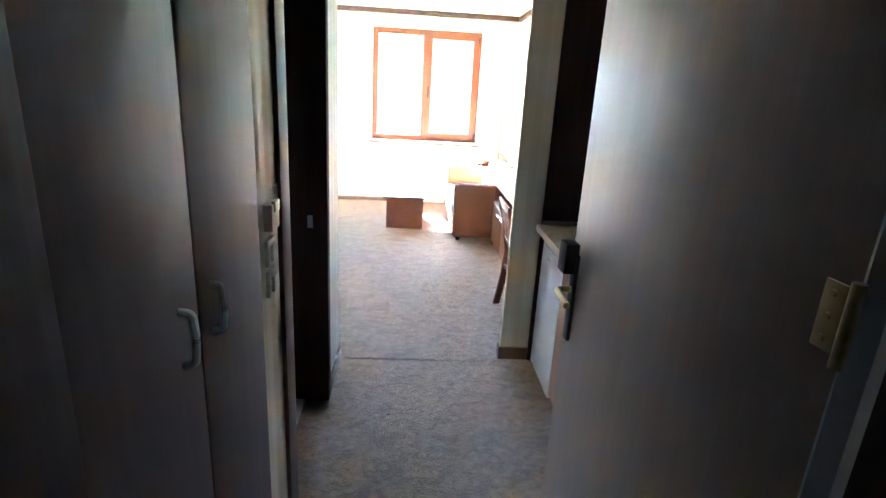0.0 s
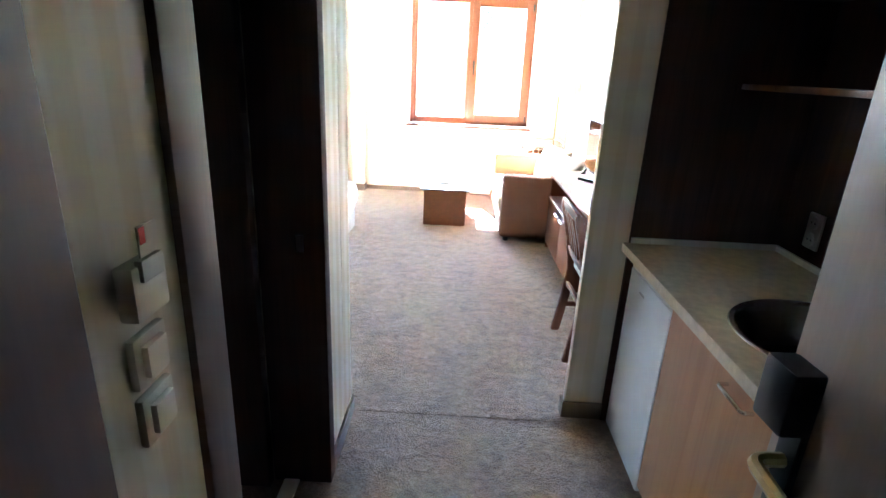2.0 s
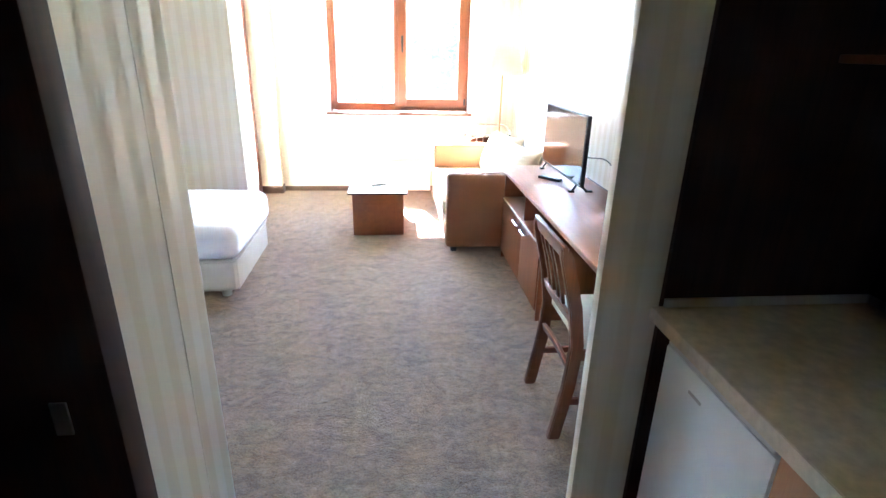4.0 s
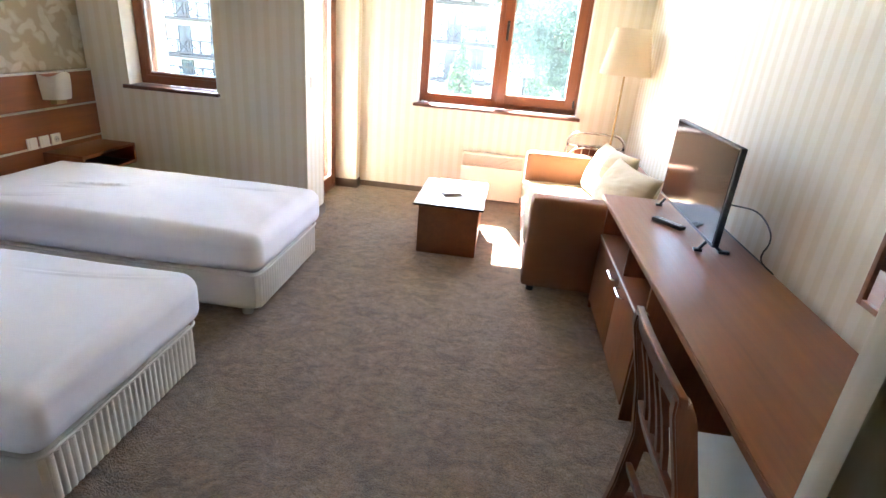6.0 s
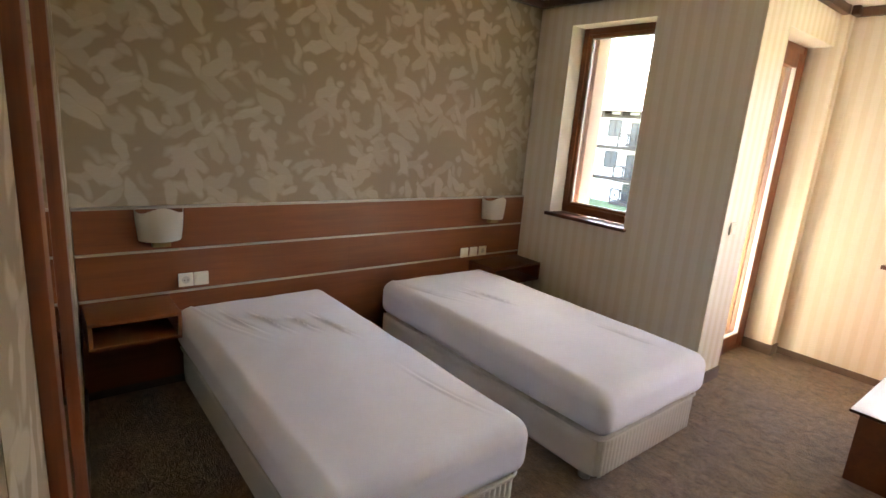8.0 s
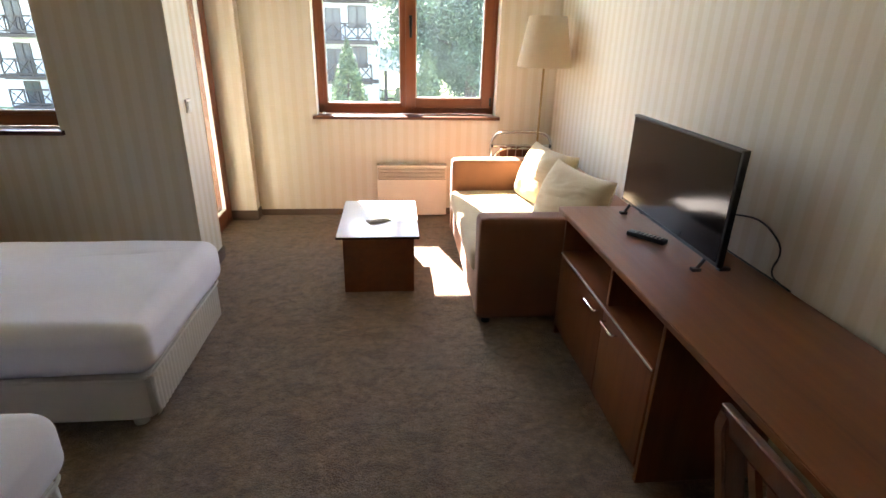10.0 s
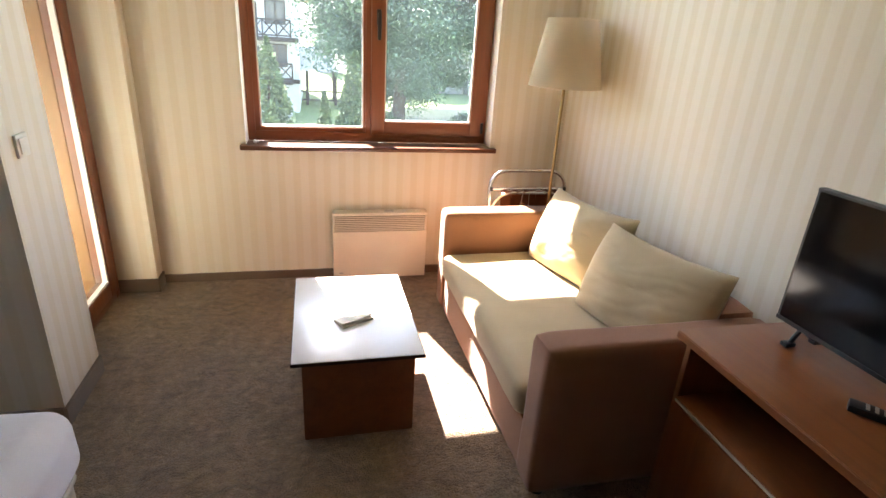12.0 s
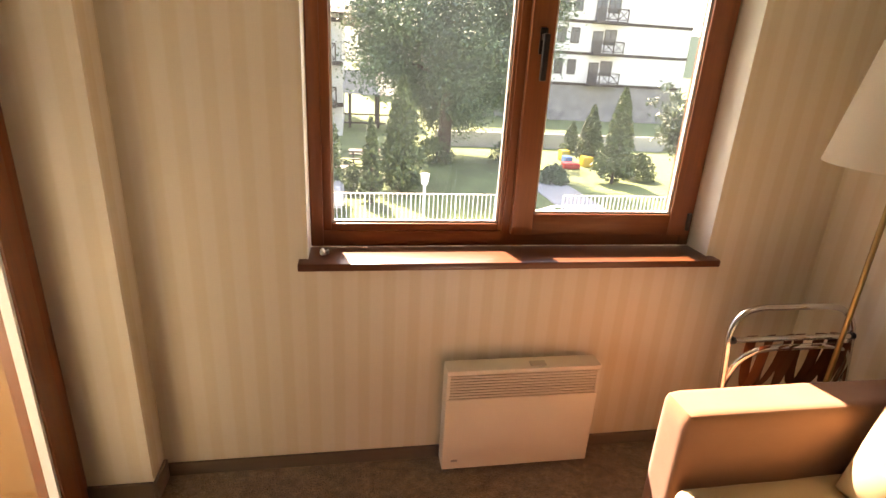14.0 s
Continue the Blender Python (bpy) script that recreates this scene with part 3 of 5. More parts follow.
part("latch", on_door(boxes((0.012, 0.90, 1.03, 0.03, 0.915, 1.07), bevel=0.003)), STEEL, dl, "steel latch")
hg = on_door(boxes((-0.004, -0.022, 1.345, 0.0, 0.022, 1.435), bevel=0.0015))
rod(hg, M @ Vector((-0.008, -0.028, 1.335)), M @ Vector((-0.008, -0.028, 1.445)), 0.008)
for zz in (1.36, 1.39, 1.42):
    rod(hg, M @ Vector((-0.004, 0.006, zz)), M @ Vector((-0.0065, 0.006, zz)), 0.005, 0.004)
part("hinge", hg, BRASS, dl, "brass hinge")

# ---- entrance and kitchenette ----
def d_handle(parent, a, b, out, r=0.006, mat=None, label="chrome bow handle"):
    """A bow handle between two points, standing out by the vector out."""
    a, b, out = Vector(a), Vector(b), Vector(out)
    pts = arc([a, a + out, b + out, b], 0.012, 4)
    return part("handle", tube(bmesh.new(), pts, r, 8), mat or CHROME, parent, label)


wr = thing("wardrobe", (-0.7, 1.25, 0), "brown laminate two-door built-in wardrobe, closed", "wardrobe")
part("body", boxes((-1.04, 0.86, 0, -0.402, 0.88, 2.6), (-1.04, 1.692, 0, -0.402, 1.708, 2.6), (-1.04, 0.88, 2.56, -0.402, 1.692, 2.6), (-1.04, 0.88, 0, -0.41, 1.692, 0.06), (-1.04, 0.88, 0.06, -1.03, 1.692, 2.56)), WARDROBE, wr)
for y0, y1, hy in ((0.872, 1.2765, 1.195), (1.2835, 1.698, 1.34)):
    d = part("door", boxes((-0.40, y0, 0.05, -0.38, y1, 2.58), bevel=0.003), WARDROBE, wr)
    bm = tube(bmesh.new(), arc([(-0.38, hy, 1.228), (-0.357, hy, 1.225), (-0.352, hy, 1.175), (-0.357, hy, 1.125), (-0.38, hy, 1.122)], 0.011, 4), 0.008, 8)
    part("handle", bm, HANDLE, d, "matt grey bow handle")

cs = thing("card_switch", (-0.39, 1.81, 1.262), "cream key-card switch with a card in its slot", "switch")
part("body", boxes((-0.39, 1.77, 1.217, -0.362, 1.85, 1.297), bevel=0.006), PLASTIC, cs)
part("card_slot", boxes((-0.368, 1.785, 1.272, -0.356, 1.835, 1.304), bevel=0.003), PLASTIC, cs)
kc = part("key_card", boxes((-0.365, 1.795, 1.297, -0.363, 1.84, 1.347)), PAPERWHITE, cs, "pink and white key card")
part("card_print", boxes((-0.3627, 1.797, 1.322, -0.3622, 1.81, 1.345)), TOYRED, kc)
first = thing("light_switch", (-0.39, 1.81, 1.15), "cream rocker light switch on the wall", "switch", "corridor switches")
part("plate", boxes((-0.39, 1.77, 1.11, -0.376, 1.85, 1.19), bevel=0.005), PLASTIC, first)
part("rocker", boxes((-0.378, 1.785, 1.125, -0.366, 1.835, 1.175), bevel=0.004), PLASTIC, first)
copy_thing(first, Matrix.Translation((-0.39, 1.81, 1.055)))

# kitchenette
structure("panel_kitchen", boxes((0.80, 3.29, 0, XR, 3.308, CEIL - 0.004), (XR - 0.018, 1.80, 0, XR - 0.002, 3.29, CEIL - 0.004)), WENGE, "dark wenge panels lining the kitchenette", "panelling")
for z in (1.545, 1.86, 2.17):
    single("wall_shelf", boxes((1.12, 1.82, z - 0.009, XR - 0.02, 3.288, z + 0.011), bevel=0.003), CHAIRWOOD, "dark reddish shelf in the kitchenette niche", "shelf", group="kitchenette shelves")
wt = thing("worktop", (1.1, 2.5, 0.86), "beige laminate worktop with a round cut-out", "worktop")
bm = bmesh.new()
cx, cy, cr = 1.115, 2.475, 0.248
x0, x1, y0, y1 = 0.77, XR - 0.02, 1.81, 3.287
for z in (0.862, 0.90):
    outer = [bm.verts.new((x, y, z)) for x, y in ((x0, y0), (x1, y0), (x1, y1), (x0, y1))]
    inner = [bm.verts.new((cx + cr * math.cos(k * math.tau / 40), cy + cr * math.sin(k * math.tau / 40), z)) for k in range(40)]
    es = [bm.edges.new((a, b)) for loop in (outer, inner) for a, b in zip(loop, loop[1:] + loop[:1])]
    bmesh.ops.triangle_fill(bm, use_beauty=True, edges=es)
    if z < 0.89:
        low = (outer, inner)
    else:
        for lo_, hi_ in zip(low, (outer, inner)):
            for k in range(len(lo_)):
                j = (k + 1) % len(lo_)
                bm.faces.new((lo_[k], lo_[j], hi_[j], hi_[k]))
part("top", bm, COUNTER, wt)
part("upstand", boxes((x0 + 0.03, y1 - 0.012, 0.90, x1, y1, 0.925), (x1 - 0.012, y0, 0.90, x1, y1 - 0.012, 0.925), bevel=0.003), METALSTRIP, wt, "grey upstand strip")
part("edge_strip", boxes((x0 - 0.003, y0, 0.863, x0, y1, 0.899)), COUNTER, wt)
sk = thing("sink", (cx, cy, 0.76), "round dark stainless-steel sink set into the worktop", "sink")
bm = bmesh.new()
prof = [(0.266, 0.902), (0.263, 0.906), (0.250, 0.905), (0.242, 0.895), (0.230, 0.81), (0.20, 0.775), (0.10, 0.769), (0.03, 0.768), (0.0, 0.768)]
rings = [[bm.verts.new((cx + r * math.cos(k * math.tau / 40), cy + r * math.sin(k * math.tau / 40), z)) for k in range(40)] for r, z in prof[:-1]]
for a, b in zip(rings, rings[1:]):
    for k in range(40):
        bm.faces.new((a[k], a[(k + 1) % 40], b[(k + 1) % 40], b[k]))
bm.faces.new(rings[-1])
part("bowl", bm, SINKSTEEL, sk)
part("drain", rod(bmesh.new(), (cx, cy, 0.768), (cx, cy, 0.774), 0.035, seg=20), CHROME, sk, "chrome drain")
tap = thing("tap", (1.375, 2.71, 0.90), "chrome mixer tap at the back of the sink", "tap")
part("base", rod(bmesh.new(), (1.375, 2.71, 0.90), (1.375, 2.71, 0.99), 0.022, 0.02, 16), CHROME, tap)
part("spout", tube(bmesh.new(), arc([(1.375, 2.71, 0.97), (1.375, 2.71, 1.08), (1.22, 2.57, 1.08), (1.22, 2.57, 1.03)], 0.04), 0.011), CHROME, tap)
part("lever", tube(bmesh.new(), [(1.375, 2.71, 0.99), (1.375, 2.73, 1.03), (1.375, 2.79, 1.05)], 0.007), CHROME, tap)
fr = thing("mini_fridge", (1.05, 3.03, 0), "white under-counter mini fridge", "fridge")
part("body", boxes((0.86, 2.815, 0.02, 1.36, 3.25, 0.83), bevel=0.005), WHITE, fr)
dr = part("door", boxes((0.81, 2.812, 0.03, 0.855, 3.25, 0.805), bevel=0.008), WHITE, fr)
part("top_trim", boxes((0.812, 2.82, 0.806, 0.856, 3.245, 0.826), bevel=0.004), METALSTRIP, fr, "grey top trim")
part("badge", boxes((0.8085, 3.06, 0.742, 0.81, 3.115, 0.750)), STEEL, dr, "small grey badge")
for xx, yy in ((0.88, 2.84), (0.88, 3.22), (1.33, 2.84), (1.33, 3.22)):
    part("foot", rod(bmesh.new(), (xx, yy, 0), (xx, yy, 0.021), 0.015), BLACK, fr)
kcab = thing("kitchen_cabinet", (1.1, 2.3, 0), "salmon-brown laminate base cabinet under the sink", "cabinet")
part("body", boxes((0.83, 1.815, 0.06, 1.38, 1.835, 0.858), (0.83, 2.79, 0.06, 1.38, 2.808, 0.858), (0.83, 1.835, 0.06, 1.38, 2.79, 0.08), (0.85, 1.82, 0.0, 0.87, 2.80, 0.06)), KITCHEN, kcab)
for a, b, h0, h1 in ((2.19, 2.806, 2.39, 2.50), (1.818, 2.186, 2.13, 2.24)):
    d = part("door", boxes((0.812, a, 0.065, 0.83, b, 0.855), bevel=0.003), KITCHEN, kcab)
    d_handle(d, (0.812, h0 - 0.12, 0.79), (0.812, h1 - 0.10, 0.79), (-0.028, 0, 0), 0.006)
so = thing("wall_socket", (XR - 0.02, 3.09, 1.04), "cream double socket on the dark panel", "socket")
part("plate", boxes((XR - 0.030, 3.05, 0.975, XR - 0.018, 3.13, 1.11), bevel=0.004), PLASTIC, so)
for z in (1.01, 1.075):
    bm = rod(bmesh.new(), (XR - 0.0295, 3.09, z), (XR - 0.034, 3.09, z), 0.026, 0.024, 20)
    w = part("socket_well", bm, PLASTIC, so)
    part("contact", boxes((XR - 0.0355, 3.077, z - 0.003, XR - 0.0338, 3.083, z + 0.003), (XR - 0.0355, 3.097, z - 0.003, XR - 0.0338, 3.103, z + 0.003)), BLACK, w)


# ---- bedroom ----
def bed(y0, y1, x1, seed, label):
    x0 = x1 - 1.87
    b = thing("bed", ((x0 + x1) / 2, (y0 + y1) / 2, 0), label, "bed", "single beds")
    base = part("base", soft_box(bmesh.new(), (x0, y0 + 0.012, 0.035), (x1 + 0.01, y1 - 0.005, 0.262), 0.05, 14), BEDBASE, b, "off-white upholstered box base")
    # pleated cloth across the foot end
    bm = bmesh.new()
    n, rows = 190, []
    for z in (0.05, 0.06, 0.238, 0.252):
        row = []
        for k in range(n + 1):
            u = k / n
            y = y0 + 0.045 + u * (y1 - y0 - 0.09)
            rib = 0.011 * abs(math.sin(u * math.pi * 27)) ** 0.6
            row.append(bm.verts.new((x1 + 0.008 + (rib if 0.055 < z < 0.25 else -0.004), y, z)))
        rows.append(row)
    for a, c in zip(rows, rows[1:]):
        for k in range(n):
            bm.faces.new((a[k], a[k + 1], c[k + 1], c[k]))
    part("pleats", bm, BEDBASE, base, "pleated off-white cloth")
    part("piping", tube(bmesh.new(), arc([(x0 + 0.05, y0 + 0.008, 0.258), (x1 + 0.022, y0 + 0.008, 0.258), (x1 + 0.022, y1 - 0.008, 0.258), (x0 + 0.05, y1 - 0.008, 0.258)], 0.06, 6), 0.007), BEDBASE, base)
    for xx in (x0 + 0.12, x1 - 0.08):
        for yy in (y0 + 0.08, y1 - 0.08):
            part("foot", rod(bmesh.new(), (xx, yy, 0), (xx, yy, 0.05), 0.03, 0.035, 14), BEDBASE, b)
    bm = soft_box(bmesh.new(), (x0 + 0.01, y0 - 0.012, 0.262), (x1 + 0.045, y1 + 0.022, 0.495), 0.075, 130, 0.03, 0.006, 2.4, seed)
    # pulled creases near the head end, and a long slack one
    folds = [(0.42 + 0.10 * k, 0.20 + 0.135 * k, 0.13 + 0.03 * math.sin(2 * k + seed), 1.2) for k in range(4)] if seed < 3 else [(0.72, 0.42, 0.2, 0.9), (0.62, 0.34, 0.12, 0.5)]
    folds += [(0.30, 0.10, 0.30, 0.6), (1.55, 0.70, 0.2, 0.5)]
    for v in bm.verts:
        if v.co.z > 0.44:
            for k, (fx, fy_, ln, amp) in enumerate(folds):
                du, dv = v.co.x - x0 - fx, v.co.y - y0 - fy_
                if abs(du) > 0.8 or abs(dv) > 0.3:
                    continue
                along, across = du * 0.98 + dv * 0.2, dv * 0.98 - du * 0.2 - 0.25 * du * du
                e = amp * math.exp(-(along / ln) ** 2)
                v.co.z += e * (0.014 * math.exp(-(across / 0.009) ** 2) - 0.009 * math.exp(-((across - 0.02) / 0.010) ** 2))
    part("mattress", bm, SHEET, b, "mattress under a creased white fitted sheet")
    return b


bed(3.905, 4.775, -1.0, 1.0, "single bed with a white fitted sheet, beside the nightstand shelf")
bed(5.225, 6.155, -0.945, 5.0, "single bed with a white fitted sheet, beside the nook window")

hbd = thing("headboard", (XL, 5.0, 0.3), "long cherry wall-mounted headboard with grey strips", "headboard")
# the lowest panel is lengthened to 0.06 to darken the deeply shaded wall
for z0, z1 in ((0.06, 0.562), (0.578, 0.806), (0.822, 1.046)):
    for y0, y1 in ((PY + 0.004, 4.9995), (5.0, 6.69)):
        part("panel", boxes((XL + 0.004, y0, z0, XL + 0.036, y1, z1)), CHERRY, hbd, shade=False)
for z in (0.57, 0.814, 1.052):
    part("strip", boxes((XL + 0.004, PY + 0.004, z - 0.006, XL + 0.040, 6.69, z + 0.006), bevel=0.002), METALSTRIP, hbd, "grey metal strip")
part("backing", boxes((XL + 0.001, PY + 0.008, 0.285, XL + 0.006, 6.685, 1.04)), WENGE, hbd)


def nightstand(y0, y1, z0, z1, label):
    x0, x1, t = XL + 0.037, -2.585, 0.018
    s = thing("nightstand", (x0, (y0 + y1) / 2, z0), label, "nightstand", "wall-hung nightstands")
    part("top", boxes((x0, y0, z1 - t, x1, y1, z1), bevel=0.003), CHERRY, s)
    part("bottom", boxes((x0, y0, z0, x1, y1, z0 + t), bevel=0.003), CHERRY, s)
    for a in (y0, y1 - t):
        part("side", boxes((x0, a, z0 + t, x1, a + t, z1 - t), bevel=0.002), CHERRY, s)
    return s


nightstand(PY + 0.012, 3.875, 0.413, 0.555, "open cherry shelf nightstand hung on the headboard")
nightstand(6.12, 6.66, 0.385, 0.535, "open cherry shelf nightstand beside the nook window wall")


def sconce(y, label):
    s = thing("wall_sconce", (XL + 0.036, y, 0.84), label, "wall lamp", "headboard lamps")
    bm, n, x = bmesh.new(), 28, XL + 0.037
    grid = []
    for j in range(5):
        row = []
        for k in range(n + 1):
            a = math.pi * k / n
            top = 1.05 + 0.016 * math.cos((a - math.pi / 2) * 3.2) + (0.014 if k in (0, n) else 0)
            z = 0.88 + (top - 0.88) * j / 4
            r = 0.118 - 0.014 * (1 - j / 4) ** 2
            row.append(bm.verts.new((x + 0.9 * r * math.sin(a), y - r * math.cos(a), z)))
        grid.append(row)
    for a, b in zip(grid, grid[1:]):
        for k in range(n):
            bm.faces.new((a[k], a[k + 1], b[k + 1], b[k]))
    bm.faces.new(grid[0])
    bmesh.ops.solidify(bm, geom=bm.faces[:], thickness=0.004)
    part("shade", bm, SCONCE, s)
    part("bracket", boxes((x - 0.002, y - 0.045, 0.845, x + 0.05, y + 0.045, 0.882), bevel=0.004), BRASS, s, "dull metal bracket")
    return s


sconce(3.845, "white half-round wall lamp with scalloped top")
sconce(6.315, "white half-round wall lamp near the corner")


def module(kind, y, z, label, group):
    s = thing(kind, (XL + 0.036, y, z), label, "socket" if kind == "wall_socket" else "switch", group)
    x = XL + 0.036
    part("plate", boxes((x, y - 0.039, z - 0.039, x + 0.011, y + 0.039, z + 0.039), bevel=0.003), PLASTIC, s)
    if kind == "wall_socket":
        w = part("socket_well", rod(bmesh.new(), (x + 0.0105, y, z), (x + 0.014, y, z), 0.022, 0.02, 20), METALSTRIP, s)
        part("contact", boxes((x + 0.0135, y - 0.011, z - 0.003, x + 0.0155, y - 0.006, z + 0.003), (x + 0.0135, y + 0.006, z - 0.003, x + 0.0155, y + 0.011, z + 0.003)), BLACK, w)
    else:
        part("rocker", boxes((x + 0.008, y - 0.027, z - 0.027, x + 0.016, y + 0.027, z + 0.027), bevel=0.003), PLASTIC, s)
    return s


module("wall_socket", 3.965, 0.635, "white socket on the headboard", "headboard sockets")
module("light_switch", 4.047, 0.635, "white rocker switch on the headboard", "headboard switches")
module("light_switch", 6.05, 0.605, "white rocker switch on the headboard", "headboard switches")
module("light_switch", 6.15, 0.605, "white rocker switch on the headboard", "headboard switches")
module("wall_socket", 6.25, 0.605, "white socket on the headboard", "headboard sockets")

sw = thing("light_switch", (XD, 6.83, 1.10), "white rocker switch beside the balcony door", "switch")
part("plate", boxes((XD, 6.79, 1.06, XD + 0.011, 6.87, 1.14), bevel=0.003), PLASTIC, sw)
part("rocker", boxes((XD + 0.008, 6.803, 1.073, XD + 0.016, 6.857, 1.127), bevel=0.003), PLASTIC, sw)

mr = thing("wall_mirror", (-1.1, 3.25, 0.3), "tall mirror in a mahogany frame on the partition", "mirror")
part("frame", askew(boxes((-1.62, 3.25, 0.30, -1.53, 3.276, 2.0), (-0.83, 3.25, 0.30, -0.74, 3.276, 2.0), (-1.53, 3.25, 0.30, -0.83, 3.275, 0.38), (-1.53, 3.25, 1.92, -0.83, 3.275, 2.0), bevel=0.004)), WINWOOD, mr)
part("mirror_glass", askew(boxes((-1.535, 3.251, 0.375, -0.825, 3.259, 1.925))), MIRROR, mr, "clear mirror glass", shade=False)

# ---- desk side ----
dk = thing("desk", (1.15, 4.8, 0), "long cherry desk with a television cabinet", "desk")
part("desktop", boxes((0.885, 3.372, 0.707, XR - 0.02, 5.93, 0.735), bevel=0.004), CHERRY, dk)
part("edge_band", boxes((0.8825, 3.374, 0.711, 0.885, 5.928, 0.731)), CHERRY, dk)
part("side_panel", boxes((0.91, 3.38, 0, XR - 0.02, 3.402, 0.706), bevel=0.002), CHERRYZ, dk)
part("modesty_panel", boxes((XR - 0.06, 3.402, 0.25, XR - 0.042, 4.84, 0.706)), CHERRY, dk)
part("side_panel", boxes((0.925, 4.84, 0, XR - 0.02, 4.86, 0.706), bevel=0.002), CHERRYZ, dk)
part("side_panel", boxes((0.925, 5.905, 0, XR - 0.02, 5.925, 0.706), bevel=0.002), CHERRYZ, dk)
part("shelf", boxes((0.918, 4.86, 0.478, XR - 0.02, 5.905, 0.498), bevel=0.002), CHERRY, dk)
# the sheen along the shelf's wooden edge, put in as a pale strip
part("edge_strip", boxes((0.9145, 4.862, 0.484, 0.918, 5.903, 0.492)), METALSTRIP, dk, "pale strip for the sheen on the shelf edge")
part("divider", boxes((0.93, 5.30, 0.498, XR - 0.02, 5.32, 0.706), bevel=0.002), CHERRYZ, dk)
part("back_panel", boxes((XR - 0.03, 4.86, 0.05, XR - 0.022, 5.905, 0.706)), WENGE, dk)
part("plinth", boxes((0.955, 4.86, 0.0, 0.97, 5.905, 0.06)), CHERRY, dk)
for a, b, h in ((4.862, 5.308, 5.212), (5.312, 5.903, 5.418)):
    d = part("door", boxes((0.918, a, 0.065, 0.936, b, 0.474), bevel=0.002), CHERRYZ, dk)
    d_handle(d, (0.918, h - 0.058, 0.445), (0.918, h + 0.058, 0.445), (-0.026, 0, 0), 0.005)

tv = thing("television", (1.19, 5.46, 0.735), "flat black television on two feet", "television")
part("cabinet", boxes((1.19, 5.045, 0.785, 1.215, 5.885, 1.205), bevel=0.004), BLACK, tv)
part("rear_housing", boxes((1.21, 5.2, 0.80, 1.25, 5.75, 1.02), bevel=0.012), BLACK, tv)
part("screen", boxes((1.1875, 5.056, 0.80, 1.1905, 5.874, 1.195)), SCREEN, tv, "glossy dark screen", shade=False)
part("bezel", boxes((1.187, 5.047, 0.787, 1.19, 5.883, 0.799), (1.187, 5.047, 1.196, 1.19, 5.883, 1.203)), BLACK, tv)
for y in (5.13, 5.80):
    bm = bmesh.new()
    rod(bm, (1.17, y, 0.741), (1.20, y, 0.79), 0.007)
    rod(bm, (1.27, y, 0.741), (1.20, y, 0.79), 0.007)
    box(bm, 1.15, y - 0.012, 0.735, 1.185, y + 0.012, 0.748, 0.003)
    box(bm, 1.255, y - 0.012, 0.735, 1.30, y + 0.012, 0.748, 0.003)
    part("foot", bm, BLACK, tv)
cab = tube(bmesh.new(), arc([(1.25, 5.3, 0.92), (1.36, 5.10, 0.95), (1.40, 5.0, 0.86), (1.36, 5.02, 0.77), (1.40, 4.90, 0.742), (1.405, 5.5, 0.742)], 0.06, 5), 0.0035, 6)
part("cable", cab, BLACK, tv, "loose black cables")
rm = thing("remote_control", (1.13, 5.46, 0.735), "black remote control lying on the desk", "remote")
M2 = Matrix.Translation((1.13, 5.46, 0)) @ Matrix.Rotation(radians(38), 4, "Z")
bm = boxes((-0.022, -0.085, 0.735, 0.022, 0.085, 0.754), bevel=0.005)
bmesh.ops.transform(bm, matrix=M2, verts=bm.verts)
part("body", bm, BLACK, rm)
bm = bmesh.new()
for i in range(3):
    for j in range(7):
        box(bm, -0.014 + i * 0.0105, -0.065 + j * 0.018, 0.753, -0.007 + i * 0.0105, -0.057 + j * 0.018, 0.756)
bmesh.ops.transform(bm, matrix=M2, verts=bm.verts)
part("buttons", bm, METALSTRIP, rm, "grey buttons")

dm = thing("desk_mirror", (XR, 4.1, 0.86), "mirror in a thin wooden frame above the desk", "mirror")
part("frame", boxes((XR - 0.02, 3.78, 0.86, XR, 3.80, 1.75), (XR - 0.02, 4.455, 0.86, XR, 4.475, 1.75), (XR - 0.02, 3.80, 0.86, XR, 4.455, 0.88), (XR - 0.02, 3.80, 1.73, XR, 4.455, 1.75), bevel=0.002), CHERRY, dm)
part("mirror_glass", boxes((XR - 0.012, 3.80, 0.88, XR - 0.006, 4.455, 1.73)), MIRROR, dm, shade=False)

